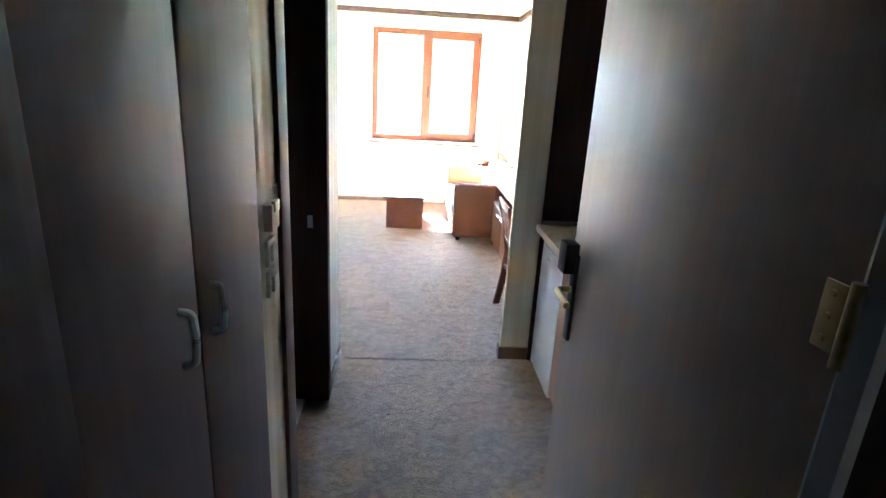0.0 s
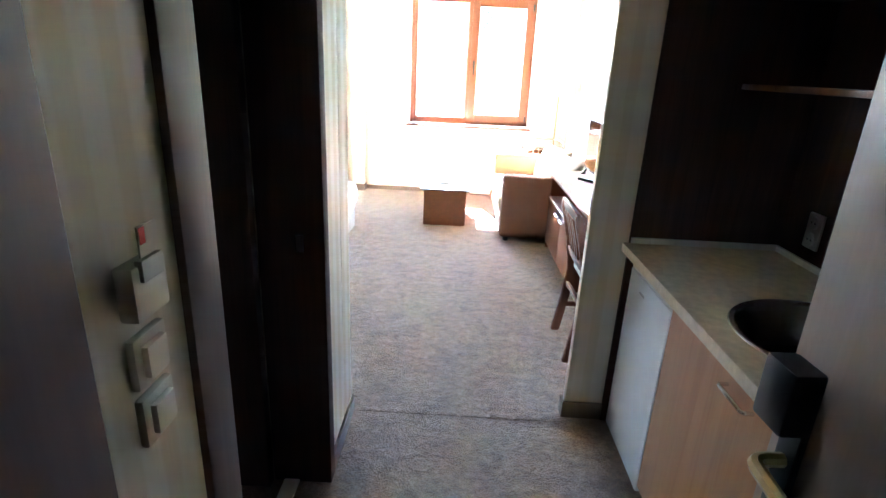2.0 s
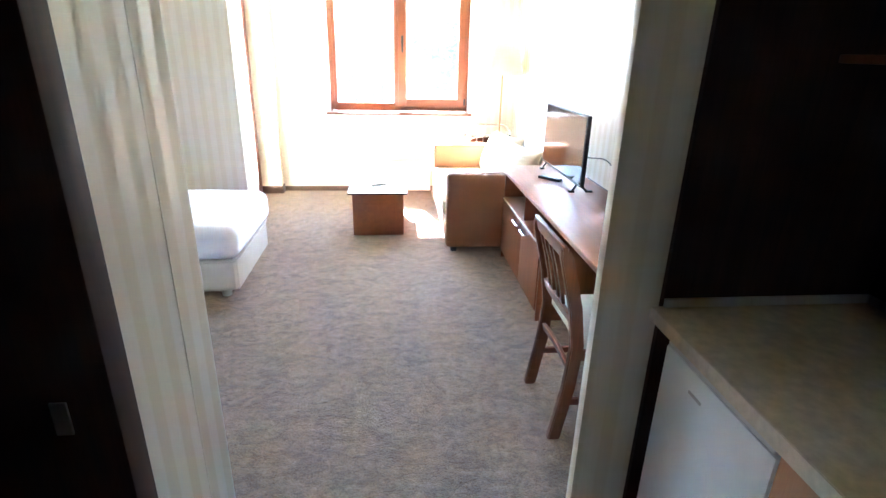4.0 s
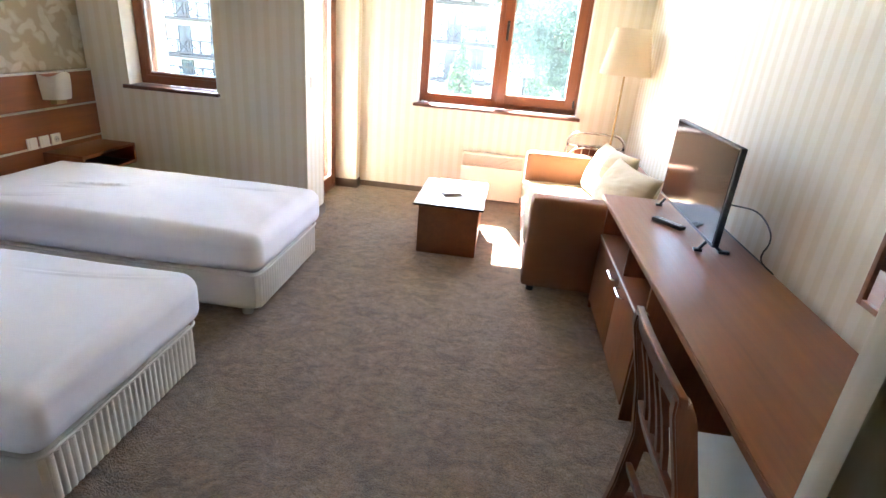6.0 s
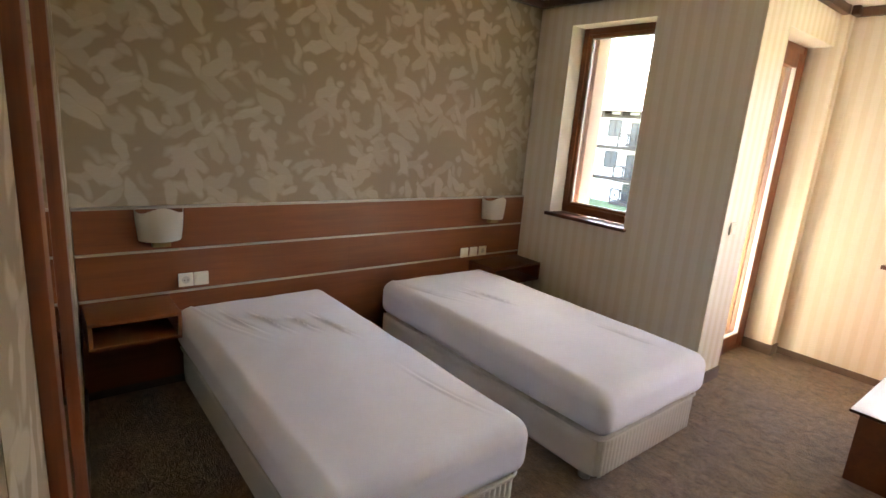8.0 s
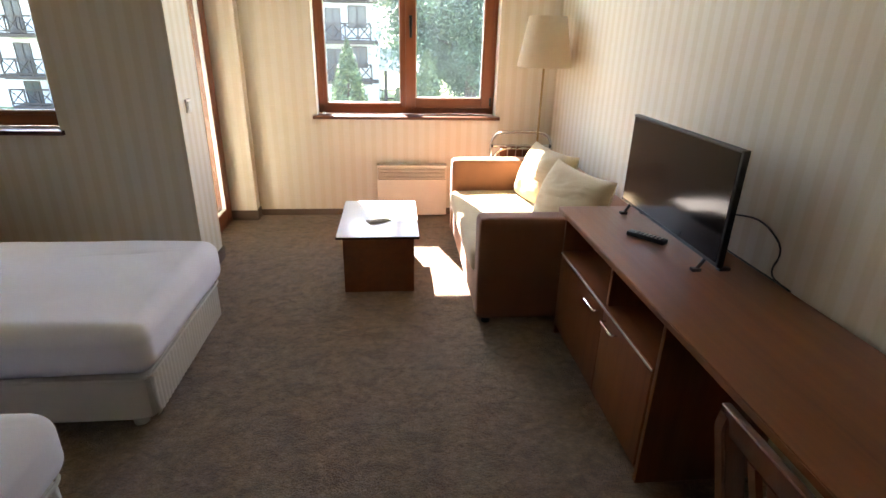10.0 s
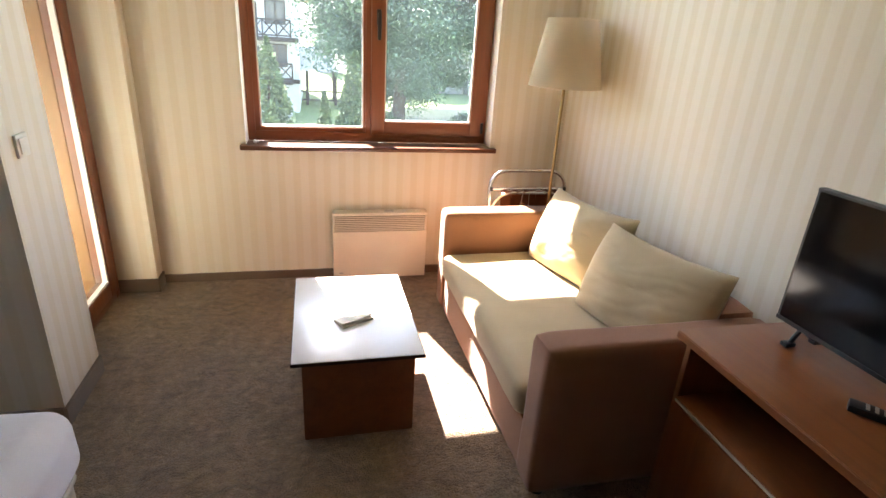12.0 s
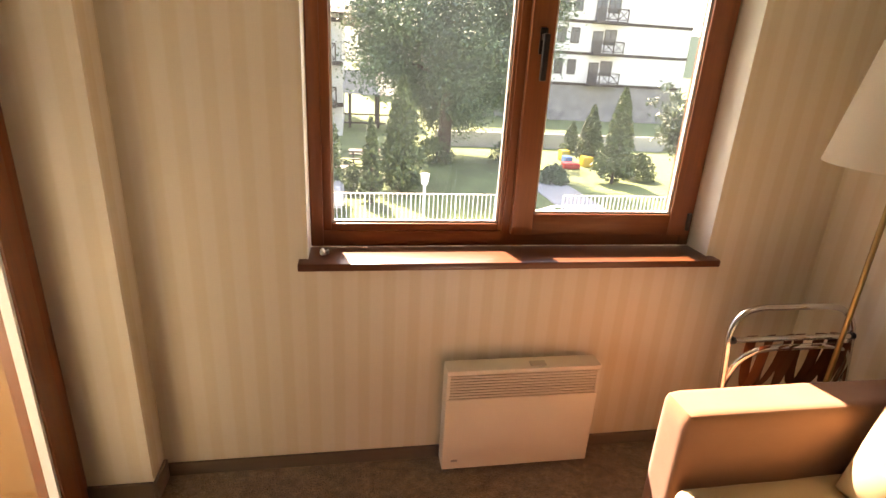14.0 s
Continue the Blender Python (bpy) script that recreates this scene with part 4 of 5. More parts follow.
# chair facing the desk
ch = thing("desk_chair", (0.9, 4.03, 0), "stained beech chair with a pale padded seat", "chair")
CY0, CY1 = 3.80, 4.24
for y in (CY0 + 0.02, CY1 - 0.02):
    t = 1 if y > 4 else -1
    pts = [(0.735, y, 0.0), (0.775, y, 0.25), (0.79, y, 0.45), (0.765, y, 0.62), (0.712, y - 0.008 * t, 0.825), (0.702, y - 0.014 * t, 0.865)]
    bm = bmesh.new()
    rings = []
    for i, (x, yy, z) in enumerate(pts):
        w, d = (0.017, 0.026) if z < 0.84 else (0.016, 0.016)
        rings.append([bm.verts.new((x + a * d, yy + b * w, z)) for a, b in ((-1, -1), (1, -1), (1, 1), (-1, 1))])
    for a, b in zip(rings, rings[1:]):
        for k in range(4):
            bm.faces.new((a[k], a[(k + 1) % 4], b[(k + 1) % 4], b[k]))
    bm.faces.new(rings[0]), bm.faces.new(rings[-1])
    bmesh.ops.bevel(bm, geom=bm.edges[:], offset=0.005, segments=2, affect="EDGES")
    part("back_leg", bm, CHAIRWOOD, ch)
    bm = bmesh.new()
    rod(bm, (1.17, y, 0.0), (1.16, y, 0.43), 0.016, 0.022, 8)
    part("front_leg", bm, CHAIRWOOD, ch)
    part("side_rail", boxes((0.79, y - 0.011, 0.385, 1.15, y + 0.011, 0.435), bevel=0.003), CHAIRWOOD, ch)
    part("stretcher", boxes((0.765, y - 0.009, 0.17, 1.16, y + 0.009, 0.20), bevel=0.003), CHAIRWOOD, ch)


def curved_rail(x, z0, z1, bow=0.03, d=0.02):
    bm, rings = bmesh.new(), []
    for k in range(9):
        u = k / 8
        y, xx = CY0 + 0.015 + u * (CY1 - CY0 - 0.03), x - bow * math.sin(u * math.pi) * 0.6
        lift = 0.018 * math.sin(u * math.pi)
        lean = -0.25 * (z1 - z0)
        rings.append([bm.verts.new(p) for p in ((xx - d / 2, y, z0 + lift), (xx + d / 2, y, z0 + lift), (xx + d / 2 + lean, y, z1 + lift), (xx - d / 2 + lean, y, z1 + lift))])
    for a, b in zip(rings, rings[1:]):
        for k in range(4):
            bm.faces.new((a[k], a[(k + 1) % 4], b[(k + 1) % 4], b[k]))
    bm.faces.new(rings[0]), bm.faces.new(rings[-1])
    bmesh.ops.bevel(bm, geom=bm.edges[:], offset=0.003, segments=1, affect="EDGES")
    return bm


part("top_rail", curved_rail(0.715, 0.81, 0.875), CHAIRWOOD, ch)
part("lower_rail", curved_rail(0.775, 0.53, 0.575), CHAIRWOOD, ch)
part("lower_rail", curved_rail(0.785, 0.30, 0.34, 0.0), CHAIRWOOD, ch)
for y in (3.93, 3.985, 4.055, 4.11):
    bm = bmesh.new()
    rings = [[bm.verts.new((x + a, y + b, z)) for a, b in ((-0.007, -0.011), (0.007, -0.011), (0.007, 0.011), (-0.007, 0.011))] for x, z in ((0.758, 0.56), (0.742, 0.65), (0.72, 0.74), (0.695, 0.825))]
    for a, b in zip(rings, rings[1:]):
        for k in range(4):
            bm.faces.new((a[k], a[(k + 1) % 4], b[(k + 1) % 4], b[k]))
    bm.faces.new(rings[0]), bm.faces.new(rings[-1])
    part("back_slat", bm, CHAIRWOOD, ch)
part("front_rail", boxes((1.145, CY0 + 0.03, 0.385, 1.165, CY1 - 0.03, 0.435), bevel=0.003), CHAIRWOOD, ch)
part("seat", soft_box(bmesh.new(), (0.80, CY0 + 0.005, 0.432), (1.20, CY1 - 0.005, 0.482), 0.022, 10, 0.012), SEATPAD, ch, "pale grey-green padded seat")

# ---- sofa corner ----
sf = thing("sofa", (0.95, 6.75, 0), "terracotta two-seat sofa with beige seat pad", "sofa")
for y0, y1 in ((5.99, 6.135), (7.375, 7.52)):
    part("arm", soft_box(bmesh.new(), (0.49, y0, 0.045), (1.40, y1, 0.645), 0.03, 14, 0.0, 0.002, 4, y0), SOFA, sf)
part("front_panel", soft_box(bmesh.new(), (0.50, 6.136, 0.05), (0.60, 7.374, 0.27), 0.015, 8), SOFA, sf)
part("frame", boxes((0.60, 6.14, 0.06, 1.38, 7.37, 0.26)), SOFA, sf)
part("back", soft_box(bmesh.new(), (1.21, 6.136, 0.06), (1.405, 7.374, 0.655), 0.03, 10), SOFA, sf)
part("seat_pad", soft_box(bmesh.new(), (0.475, 6.139, 0.262), (1.23, 7.371, 0.415), 0.045, 30, 0.012, 0.005, 3.0, 2.0), CUSHION, sf, "beige seat pad")
for xx in (0.56, 1.33):
    for yy in (6.06, 7.45):
        part("foot", rod(bmesh.new(), (xx, yy, 0), (xx, yy, 0.05), 0.025, 0.028, 14), BLACK, sf)


def pillow(y, w, h, label, seed):
    """A loose back cushion leaning on the sofa's back."""
    bm, n = bmesh.new(), 40
    sheet = []
    for side in (1, -1):
        grid = []
        for i in range(n + 1):
            row = []
            for j in range(n + 1):
                u, v = 2 * i / n - 1, 2 * j / n - 1
                pin = 1 - 0.035 * (1 - abs(u)) ** 0.8 * abs(v) ** 3
                pin2 = 1 - 0.045 * (1 - abs(v)) ** 0.8 * abs(u) ** 3
                th = 0.105 * ((1 - abs(u) ** 2.6) * (1 - abs(v) ** 2.6)) ** 0.5
                th += 0.018 * noise.noise(Vector((u * 2.2 + seed, v * 2.2, side * 0.4))) * (1 - abs(u) ** 4) * (1 - abs(v) ** 4)
                f = abs(noise.noise(Vector((u * 1.5 + v * 3.2 + seed, v * 1.2 - u, 3.0))))
                th -= 0.006 * max(0.0, 1 - f * 5) ** 2 * (1 - abs(v) ** 3) * (1 - abs(u) ** 3)
                row.append(bm.verts.new((side * th, u * w / 2 * pin, v * h / 2 * pin2 - 0.022 * (1 - u * u) * (v > 0) * v)))
            grid.append(row)
        for a, b in zip(grid, grid[1:]):
            for k in range(n):
                bm.faces.new((a[k], a[k + 1], b[k + 1], b[k]))
        sheet.append(grid)
    bmesh.ops.remove_doubles(bm, verts=bm.verts, dist=0.0015)
    lean = Matrix.Translation((1.115, y, 0.605)) @ Matrix.Rotation(radians(14), 4, "Z") @ Matrix.Rotation(radians(22), 4, "Y")
    bmesh.ops.transform(bm, matrix=lean, verts=bm.verts)
    p = thing("cushion", (1.05, y, 0.42), label, "cushion", "sofa cushions")
    part("cover", bm, CUSHION, p)
    return p


pillow(7.03, 0.60, 0.42, "plump beige cushion leaning on the sofa back", 1.0)
pillow(6.42, 0.63, 0.42, "creased beige cushion at the sofa's near end", 5.0)

ct = thing("coffee_table", (-0.06, 6.79, 0), "cherry coffee table with a white laminate top", "coffee table")
part("tabletop", boxes((-0.312, 6.418, 0.372, 0.192, 7.158, 0.391), bevel=0.003), TABLETOP, ct, "white laminate top")
part("edge_band", boxes((-0.314, 6.416, 0.374, 0.194, 6.418, 0.388), (-0.314, 6.418, 0.374, -0.312, 7.158, 0.388), (0.192, 6.418, 0.374, 0.194, 7.158, 0.388)), WENGE, ct, "dark edge band")
for x in (-0.276, 0.142):
    part("side_panel", boxes((x, 6.478, 0, x + 0.02, 7.10, 0.371), bevel=0.002), CHERRY, ct)
for y in (6.456, 7.10):
    part("end_panel", boxes((-0.276, y, 0, 0.162, y + 0.02, 0.371), bevel=0.002), CHERRY, ct)
bk = thing("leaflet", (-0.06, 6.71, 0.391), "small folded cream leaflet on the coffee table", "leaflet")
M3 = Matrix.Translation((-0.06, 6.71, 0.391)) @ Matrix.Rotation(radians(28), 4, "Z")
for name, spec, a in (("back_cover", (-0.075, -0.035, 0.0, 0.075, 0.04, 0.006), 0), ("front_cover", (-0.075, -0.035, 0.0, 0.075, 0.04, 0.003), 9)):
    bm = boxes(spec)
    bmesh.ops.transform(bm, matrix=M3 @ Matrix.Translation((0, 0.04, 0.007 if a else 0)) @ Matrix.Rotation(radians(-a), 4, "X") @ Matrix.Translation((0, -0.04, 0)), verts=bm.verts)
    part(name, bm, PAPERWHITE, bk)

ht = thing("convector_heater", (0.2, 7.96, 0.032), "cream wall-mounted electric convector heater", "heater")
part("casing", boxes((-0.105, 7.905, 0.026, 0.50, 7.985, 0.352), bevel=0.004), HEATER, ht)
part("back_plate", boxes((-0.105, 7.932, 0.353, 0.50, 7.985, 0.456), bevel=0.002), HEATER, ht)
for x in (-0.105, 0.488):
    part("end_cap", boxes((x, 7.905, 0.353, x + 0.012, 7.9315, 0.456), bevel=0.002), HEATER, ht)
part("top_cap", boxes((-0.105, 7.905, 0.457, 0.50, 7.985, 0.476), bevel=0.004), HEATER, ht)
for k in range(8):
    z = 0.358 + k * 0.0124
    part("slat", boxes((-0.0925, 7.907, z, 0.4875, 7.9255, z + 0.006)), HEATER, ht)
for x in (0.0, 0.36):
    part("bracket", boxes((x, 7.985, 0.15, x + 0.04, YW, 0.40)), METALSTRIP, ht)
# black sheet in place of the shade between the slats
part("grille_shade", boxes((-0.09, 7.926, 0.354, 0.485, 7.9295, 0.455)), BLACK, ht, "black sheet for the shade behind the grille")
part("badge", boxes((-0.070, 7.9035, 0.062, -0.045, 7.905, 0.070)), STEEL, ht, "small grey badge")
part("controls", boxes((0.22, 7.92, 0.476, 0.28, 7.95, 0.481)), METALSTRIP, ht)

fl = thing("floor_lamp", (1.205, 7.625, 0), "brass floor lamp with a cream conical shade", "lamp")
part("base", rod(bmesh.new(), (1.205, 7.625, 0), (1.205, 7.625, 0.025), 0.125, 0.12, 32), BRASS, fl)
part("pole", rod(bmesh.new(), (1.205, 7.625, 0.02), (1.205, 7.625, 1.65), 0.009, seg=12), BRASS, fl)
bm = bmesh.new()
n = 48
low = [bm.verts.new((1.205 + 0.208 * math.cos(k * math.tau / n), 7.625 + 0.208 * math.sin(k * math.tau / n), 1.315)) for k in range(n)]
top = [bm.verts.new((1.205 + 0.141 * math.cos(k * math.tau / n), 7.625 + 0.141 * math.sin(k * math.tau / n), 1.675)) for k in range(n)]
for k in range(n):
    bm.faces.new((low[k], low[(k + 1) % n], top[(k + 1) % n], top[k]))
bmesh.ops.solidify(bm, geom=bm.faces[:], thickness=0.003)
sh = part("shade", bm, SHADE, fl, "cream fabric shade")
bm = bmesh.new()
for k in range(3):
    a = k * math.tau / 3
    rod(bm, (1.205, 7.625, 1.645), (1.205 + 0.141 * math.cos(a), 7.625 + 0.141 * math.sin(a), 1.667), 0.003, seg=6)
part("spider", bm, BRASS, sh)
rod_b = rod(bmesh.new(), (1.205, 7.625, 1.40), (1.205, 7.625, 1.46), 0.018, 0.022, 14)
part("bulb_holder", rod_b, PLASTIC, fl)

lr = thing("luggage_rack", (1.09, 7.78, 0), "folding chrome luggage rack with brown straps", "luggage rack")
for y, zt, x0, x1, foot in ((7.725, 0.80, 0.84, 1.345, 7.60), (7.665, 0.675, 0.86, 1.33, 7.80)):
    pts = arc([(x0, foot, 0.012), (x0, y, zt), (x1, y, zt), (x1, foot, 0.012)], 0.13, 9)
    part("tube_frame", tube(bmesh.new(), pts, 0.0115, 10), CHROME, lr)
part("cross_bar", tube(bmesh.new(), [(0.85, 7.70, 0.69), (1.335, 7.70, 0.69)], 0.0105, 10), CHROME, lr)
for x in (0.85, 1.335):
    part("end_plug", rod(bmesh.new(), (x - 0.008, 7.70, 0.69), (x + 0.008, 7.70, 0.69), 0.0135, seg=12), BLACK, lr, "black plastic end plug")
for k in range(6):
    x = 0.945 + k * 0.066
    bm, rings = bmesh.new(), []
    for j in range(15):
        u = j / 14
        sway = 0.012 * math.sin(k * 2.3 + u * 4)
        p = Vector((x + sway, 7.655 + 0.055 * u + 0.02 * math.sin(u * math.pi), 0.69 + 0.01 * u - 0.20 * math.sin(u * math.pi) ** 0.7))
        rings.append([bm.verts.new(p + Vector((q * 0.021, q * 0.004 * math.sin(k), 0))) for q in (-1, 1)])
    for a, b in zip(rings, rings[1:]):
        bm.faces.new((a[0], a[1], b[1], b[0]))
    bmesh.ops.solidify(bm, geom=bm.faces[:], thickness=0.003)
    part("strap", bm, LEATHER, lr, "brown webbing strap")

# ---- balcony and outdoors ----
GZ = -3.5
structure("balcony_floor", boxes((-4.5, 7.0, -0.22, -1.45, 8.0, -0.06)), PAVING, "concrete balcony slab", "balcony")
structure("balcony_side_wall", boxes((-4.75, 7.0, -0.22, -4.5, 8.0, 2.83)), RENDER, "white rendered balcony side wall", "wall")
structure("trim_outer", boxes((NX0 - 0.22, YB + 0.302, NZ0 - 0.1, NX0 + 0.045, YB + 0.46, NZ1 + 0.1), bevel=0.006), PINKPLASTER, "pale pink outer window surround", "trim")
structure("roof_overhang", boxes((-5.2, 7.0, 2.84, -1.45, 8.46, 3.02), (-1.45, 8.32, 2.84, 3.5, 8.86, 3.02), (-1.45, 6.9, 2.832, 3.5, 8.32, 3.02)), RENDER, "overhanging eaves above the window", "eaves")
structure("outer_wall", boxes((-3.5, 8.32, GZ, 3.5, 8.34, -0.23), (1.69, 8.02, GZ, 4.0, 8.30, 3.0)), RENDER, "white rendered outer wall", "wall")
rail = thing("balcony_parapet", (-2.3, 7.92, -0.06), "orange-brown boarded wooden balcony parapet", "parapet")
part("post", boxes((-1.70, 7.86, -0.06, -1.475, 7.98, 2.83), bevel=0.008), DECKZ, rail, "thick planed wooden post")
part("post", boxes((-3.15, 7.87, -0.06, -3.03, 7.97, 0.86), bevel=0.006), DECKZ, rail)
for k in range(8):
    z = -0.03 + k * 0.107
    for x0, x1 in ((-4.5, -3.15), (-3.03, -1.70)):
        part("board", boxes((x0, 7.895, z, x1, 7.925, z + 0.102), bevel=0.004), DECK, rail)
part("handrail", boxes((-4.5, 7.86, 0.86, -1.70, 7.97, 0.90), bevel=0.006), DECK, rail)
deck = thing("balcony_decking", (-2.3, 7.5, -0.06), "orange-brown wooden balcony decking", "decking")
for k in range(8):
    y = 7.02 + k * 0.104
    part("plank", boxes((-4.48, y, -0.06, -1.47, y + 0.098, -0.035), bevel=0.003), DECK, deck)

structure("ground", boxes((-400, 8.4, GZ - 0.5, 400, 600, GZ)), GRASS, "sunlit garden lawn", "ground")
structure("pavement", boxes((-30, 16, GZ, 30, 22.4, GZ + 0.05)), PAVING, "pale paved terrace below the window", "pavement")
structure("pavement_path", boxes((-3.5, 23, GZ, -1.5, 45, GZ + 0.04), (7.2, 23, GZ, 9.0, 30, GZ + 0.04)), PAVING, "pale garden path", "path")


def railing(x0, x1, y, label):
    r = thing("metal_railing", ((x0 + x1) / 2, y, GZ), label, "railing", "terrace railings")
    part("top_rail", boxes((x0, y - 0.025, GZ + 1.0, x1, y + 0.025, GZ + 1.05)), CHROME, r)
    part("bottom_rail", boxes((x0, y - 0.02, GZ + 0.15, x1, y + 0.02, GZ + 0.19)), CHROME, r)
    n = int((x1 - x0) / 0.14)
    for k in range(n + 1):
        x = x0 + (x1 - x0) * k / n
        part("post" if k % 10 == 0 else "baluster", boxes((x - 0.012 - 0.012 * (k % 10 == 0), y - 0.012, GZ + 0.05, x + 0.012 + 0.012 * (k % 10 == 0), y + 0.012, GZ + 1.0)), WHITE, r)


railing(-1.5, 4.8, 22.2, "pale metal railing along the terrace")
railing(6.4, 14.0, 22.2, "pale metal railing beside the garden steps")
single("stair_ramp", boxes((2.2, 19.6, GZ + 0.05, 6.2, 20.4, GZ + 0.5), bevel=0.03), PAVING, "pale concrete stair ramp", "ramp")
sr = thing("stair_handrail", (4.0, 19.5, GZ), "sloping pale metal stair handrail", "handrail")
part("rail", tube(bmesh.new(), [(2.0, 19.5, GZ + 0.5), (5.0, 19.5, GZ + 1.4), (6.4, 19.5, GZ + 1.4)], 0.035), WHITE, sr)
part("rail", tube(bmesh.new(), [(2.0, 19.5, GZ + 0.3), (5.0, 19.5, GZ + 1.15), (6.4, 19.5, GZ + 1.15)], 0.025), WHITE, sr)
for x, h in ((2.0, 0.5), (3.5, 0.95), (5.0, 1.4), (6.4, 1.4)):
    part("post", rod(bmesh.new(), (x, 19.5, GZ + 0.05), (x, 19.5, GZ + h), 0.03), WHITE, sr)
gl_ = thing("garden_lamp", (1.55, 20.6, GZ), "slim white garden lamp post", "lamp post")
part("post", rod(bmesh.new(), (1.55, 20.6, GZ + 0.05), (1.55, 20.6, GZ + 1.7), 0.04), WHITE, gl_)
part("head", rod(bmesh.new(), (1.55, 20.6, GZ + 1.7), (1.55, 20.6, GZ + 2.0), 0.09, 0.13, 12), WHITE, gl_)


def leaves(points, size, rng, flat=0.0):
    """Many small folded leaf cards as one mesh."""
    verts, faces = [], []
    for p in points:
        s = size * rng.uniform(0.6, 1.3)
        d = Vector((rng.gauss(0, 1), rng.gauss(0, 1), rng.gauss(0, 1 - flat))).normalized()
        e = d.orthogonal().normalized()
        e.rotate(Matrix.Rotation(rng.uniform(0, 6.28), 3, d))
        f = d.cross(e)
        k = len(verts)
        for q in (p - e * s, p + f * s * 0.5 + d * s * 0.15, p + e * s, p - f * s * 0.5 + d * s * 0.15):
            verts.append(q)
        faces.append((k, k + 1, k + 2, k + 3))
    return verts, faces


def crown(name, pts, size, mat, parent, seed, label=""):
    me = bpy.data.meshes.new(name)
    v, f = leaves([Vector(p) - ORIGIN[parent] for p in pts], size, random.Random(seed))
    me.from_pydata([tuple(a) for a in v], [], f)
    me.materials.append(mat)
    ob = new(name, me)
    ob.parent = parent
    ORIGIN[ob] = ORIGIN[parent]
    if label:
        tagged(ob, label)
    return ob


def conifer(x, y, h, r, seed, label="dense green columnar conifer on the lawn", n=9000):
    t = thing("conifer", (x, y, GZ), label, "tree", "garden conifers")
    part("trunk", rod(bmesh.new(), (x, y, GZ), (x, y, GZ + h * 0.9), 0.09, 0.02, 8), BARK, t)
    rng, pts = random.Random(seed), []
    lobes = [(rng.uniform(0, 6.28), rng.uniform(0.05, 0.95), rng.uniform(0.75, 1.15)) for _ in range(70)]
    for _ in range(n):
        a, u, g = rng.choice(lobes)
        a, u = a + rng.gauss(0, 0.35), min(1, max(0.01, u + rng.gauss(0, 0.05)))
        prof = min(1, u * 9) ** 0.6 * (1 - u) ** 0.8 * 1.15 + 0.02
        rr = r * prof * g * rng.uniform(0.45, 1.05)
        pts.append((x + rr * math.cos(a), y + rr * math.sin(a), GZ + 0.1 + u * h))
    crown("crown", pts, 0.10, CONIFER, t, seed)
    return t


conifer(1.42, 26.4, 4.25, 1.0, 1)
conifer(0.2, 24.8, 2.9, 0.42, 2, "slim dark columnar conifer on the lawn", 3000)
conifer(-1.7, 24.6, 4.6, 1.0, 3)
conifer(11.4, 28.6, 4.15, 0.85, 4)
conifer(12.3, 33.4, 3.0, 0.75, 5)
conifer(12.7, 36.8, 1.7, 0.6, 6, "young green conifer on the lawn", 3000)


def broadleaf(x, y, h, r, seed, mat, n, size, label):
    t = thing("tree", (x, y, GZ), label, "tree")
    rng, tips = random.Random(seed), []
    part("trunk", rod(bmesh.new(), (x, y, GZ), (x + 0.1, y, GZ + h * 0.55), h * 0.035, h * 0.017, 10), BARK, t)
    for k in range(22):
        a, z0 = rng.uniform(0, 6.28), h * rng.uniform(0.13, 0.55)
        el, ln = rng.uniform(0.1, 1.25), r * rng.uniform(0.7, 1.2)
        p0 = Vector((x + 0.05, y, GZ + z0))
        p1 = p0 + Vector((math.cos(a) * math.cos(el), math.sin(a) * math.cos(el), math.sin(el))) * ln
        part("limb", rod(bmesh.new(), p0, p1, h * 0.010, h * 0.003, 6), BARK, t)
        tips += [p0.lerp(p1, s) for s in (0.55, 0.8, 1.0)]
    pts = []
    clumps = []
    for q in tips:
        for _ in range(3):
            clumps.append((q + Vector((rng.gauss(0, r * 0.16), rng.gauss(0, r * 0.16), rng.gauss(0, r * 0.14))), r * rng.uniform(0.10, 0.2)))
    for _ in range(n):
        c, s = rng.choice(clumps)
        v = Vector((rng.gauss(0, 1), rng.gauss(0, 1), rng.gauss(0, 0.8)))
        pts.append(c + v * s * 0.7)
    crown("crown", pts, size, mat, t, seed)
    return t


broadleaf(4.1, 32.6, 11.0, 4.5, 11, FOLIAGE, 150000, 0.085, "large broad-leaved tree on the lawn")
broadleaf(15.5, 29.0, 4.6, 1.9, 12, PALELEAF, 9000, 0.12, "small pale-leaved tree by the path")
broadleaf(-9.5, 36.0, 6.0, 2.2, 13, FOLIAGE, 9000, 0.15, "small garden tree beyond the railing")


def shrub(x, y, h, r, seed, mat=None):
    t = thing("shrub", (x, y, GZ), "rounded green garden shrub on the lawn", "shrub", "garden shrubs")
    rng = random.Random(seed)
    part("stem", rod(bmesh.new(), (x, y, GZ), (x, y, GZ + h * 0.6), 0.04, 0.02, 6), BARK, t)
    pts = []
    for _ in range(2200):
        a, e, g = rng.uniform(0, 6.28), rng.uniform(0, 1.57), rng.uniform(0.55, 1.0) * (1 + 0.2 * noise.noise(Vector((rng.random() * 9, seed, 0))))
        pts.append((x + r * g * math.cos(a) * math.cos(e), y + r * g * math.sin(a) * math.cos(e), GZ + 0.05 + h * g * math.sin(e)))
    crown("crown", pts, 0.08, mat or CONIFER, t, seed)


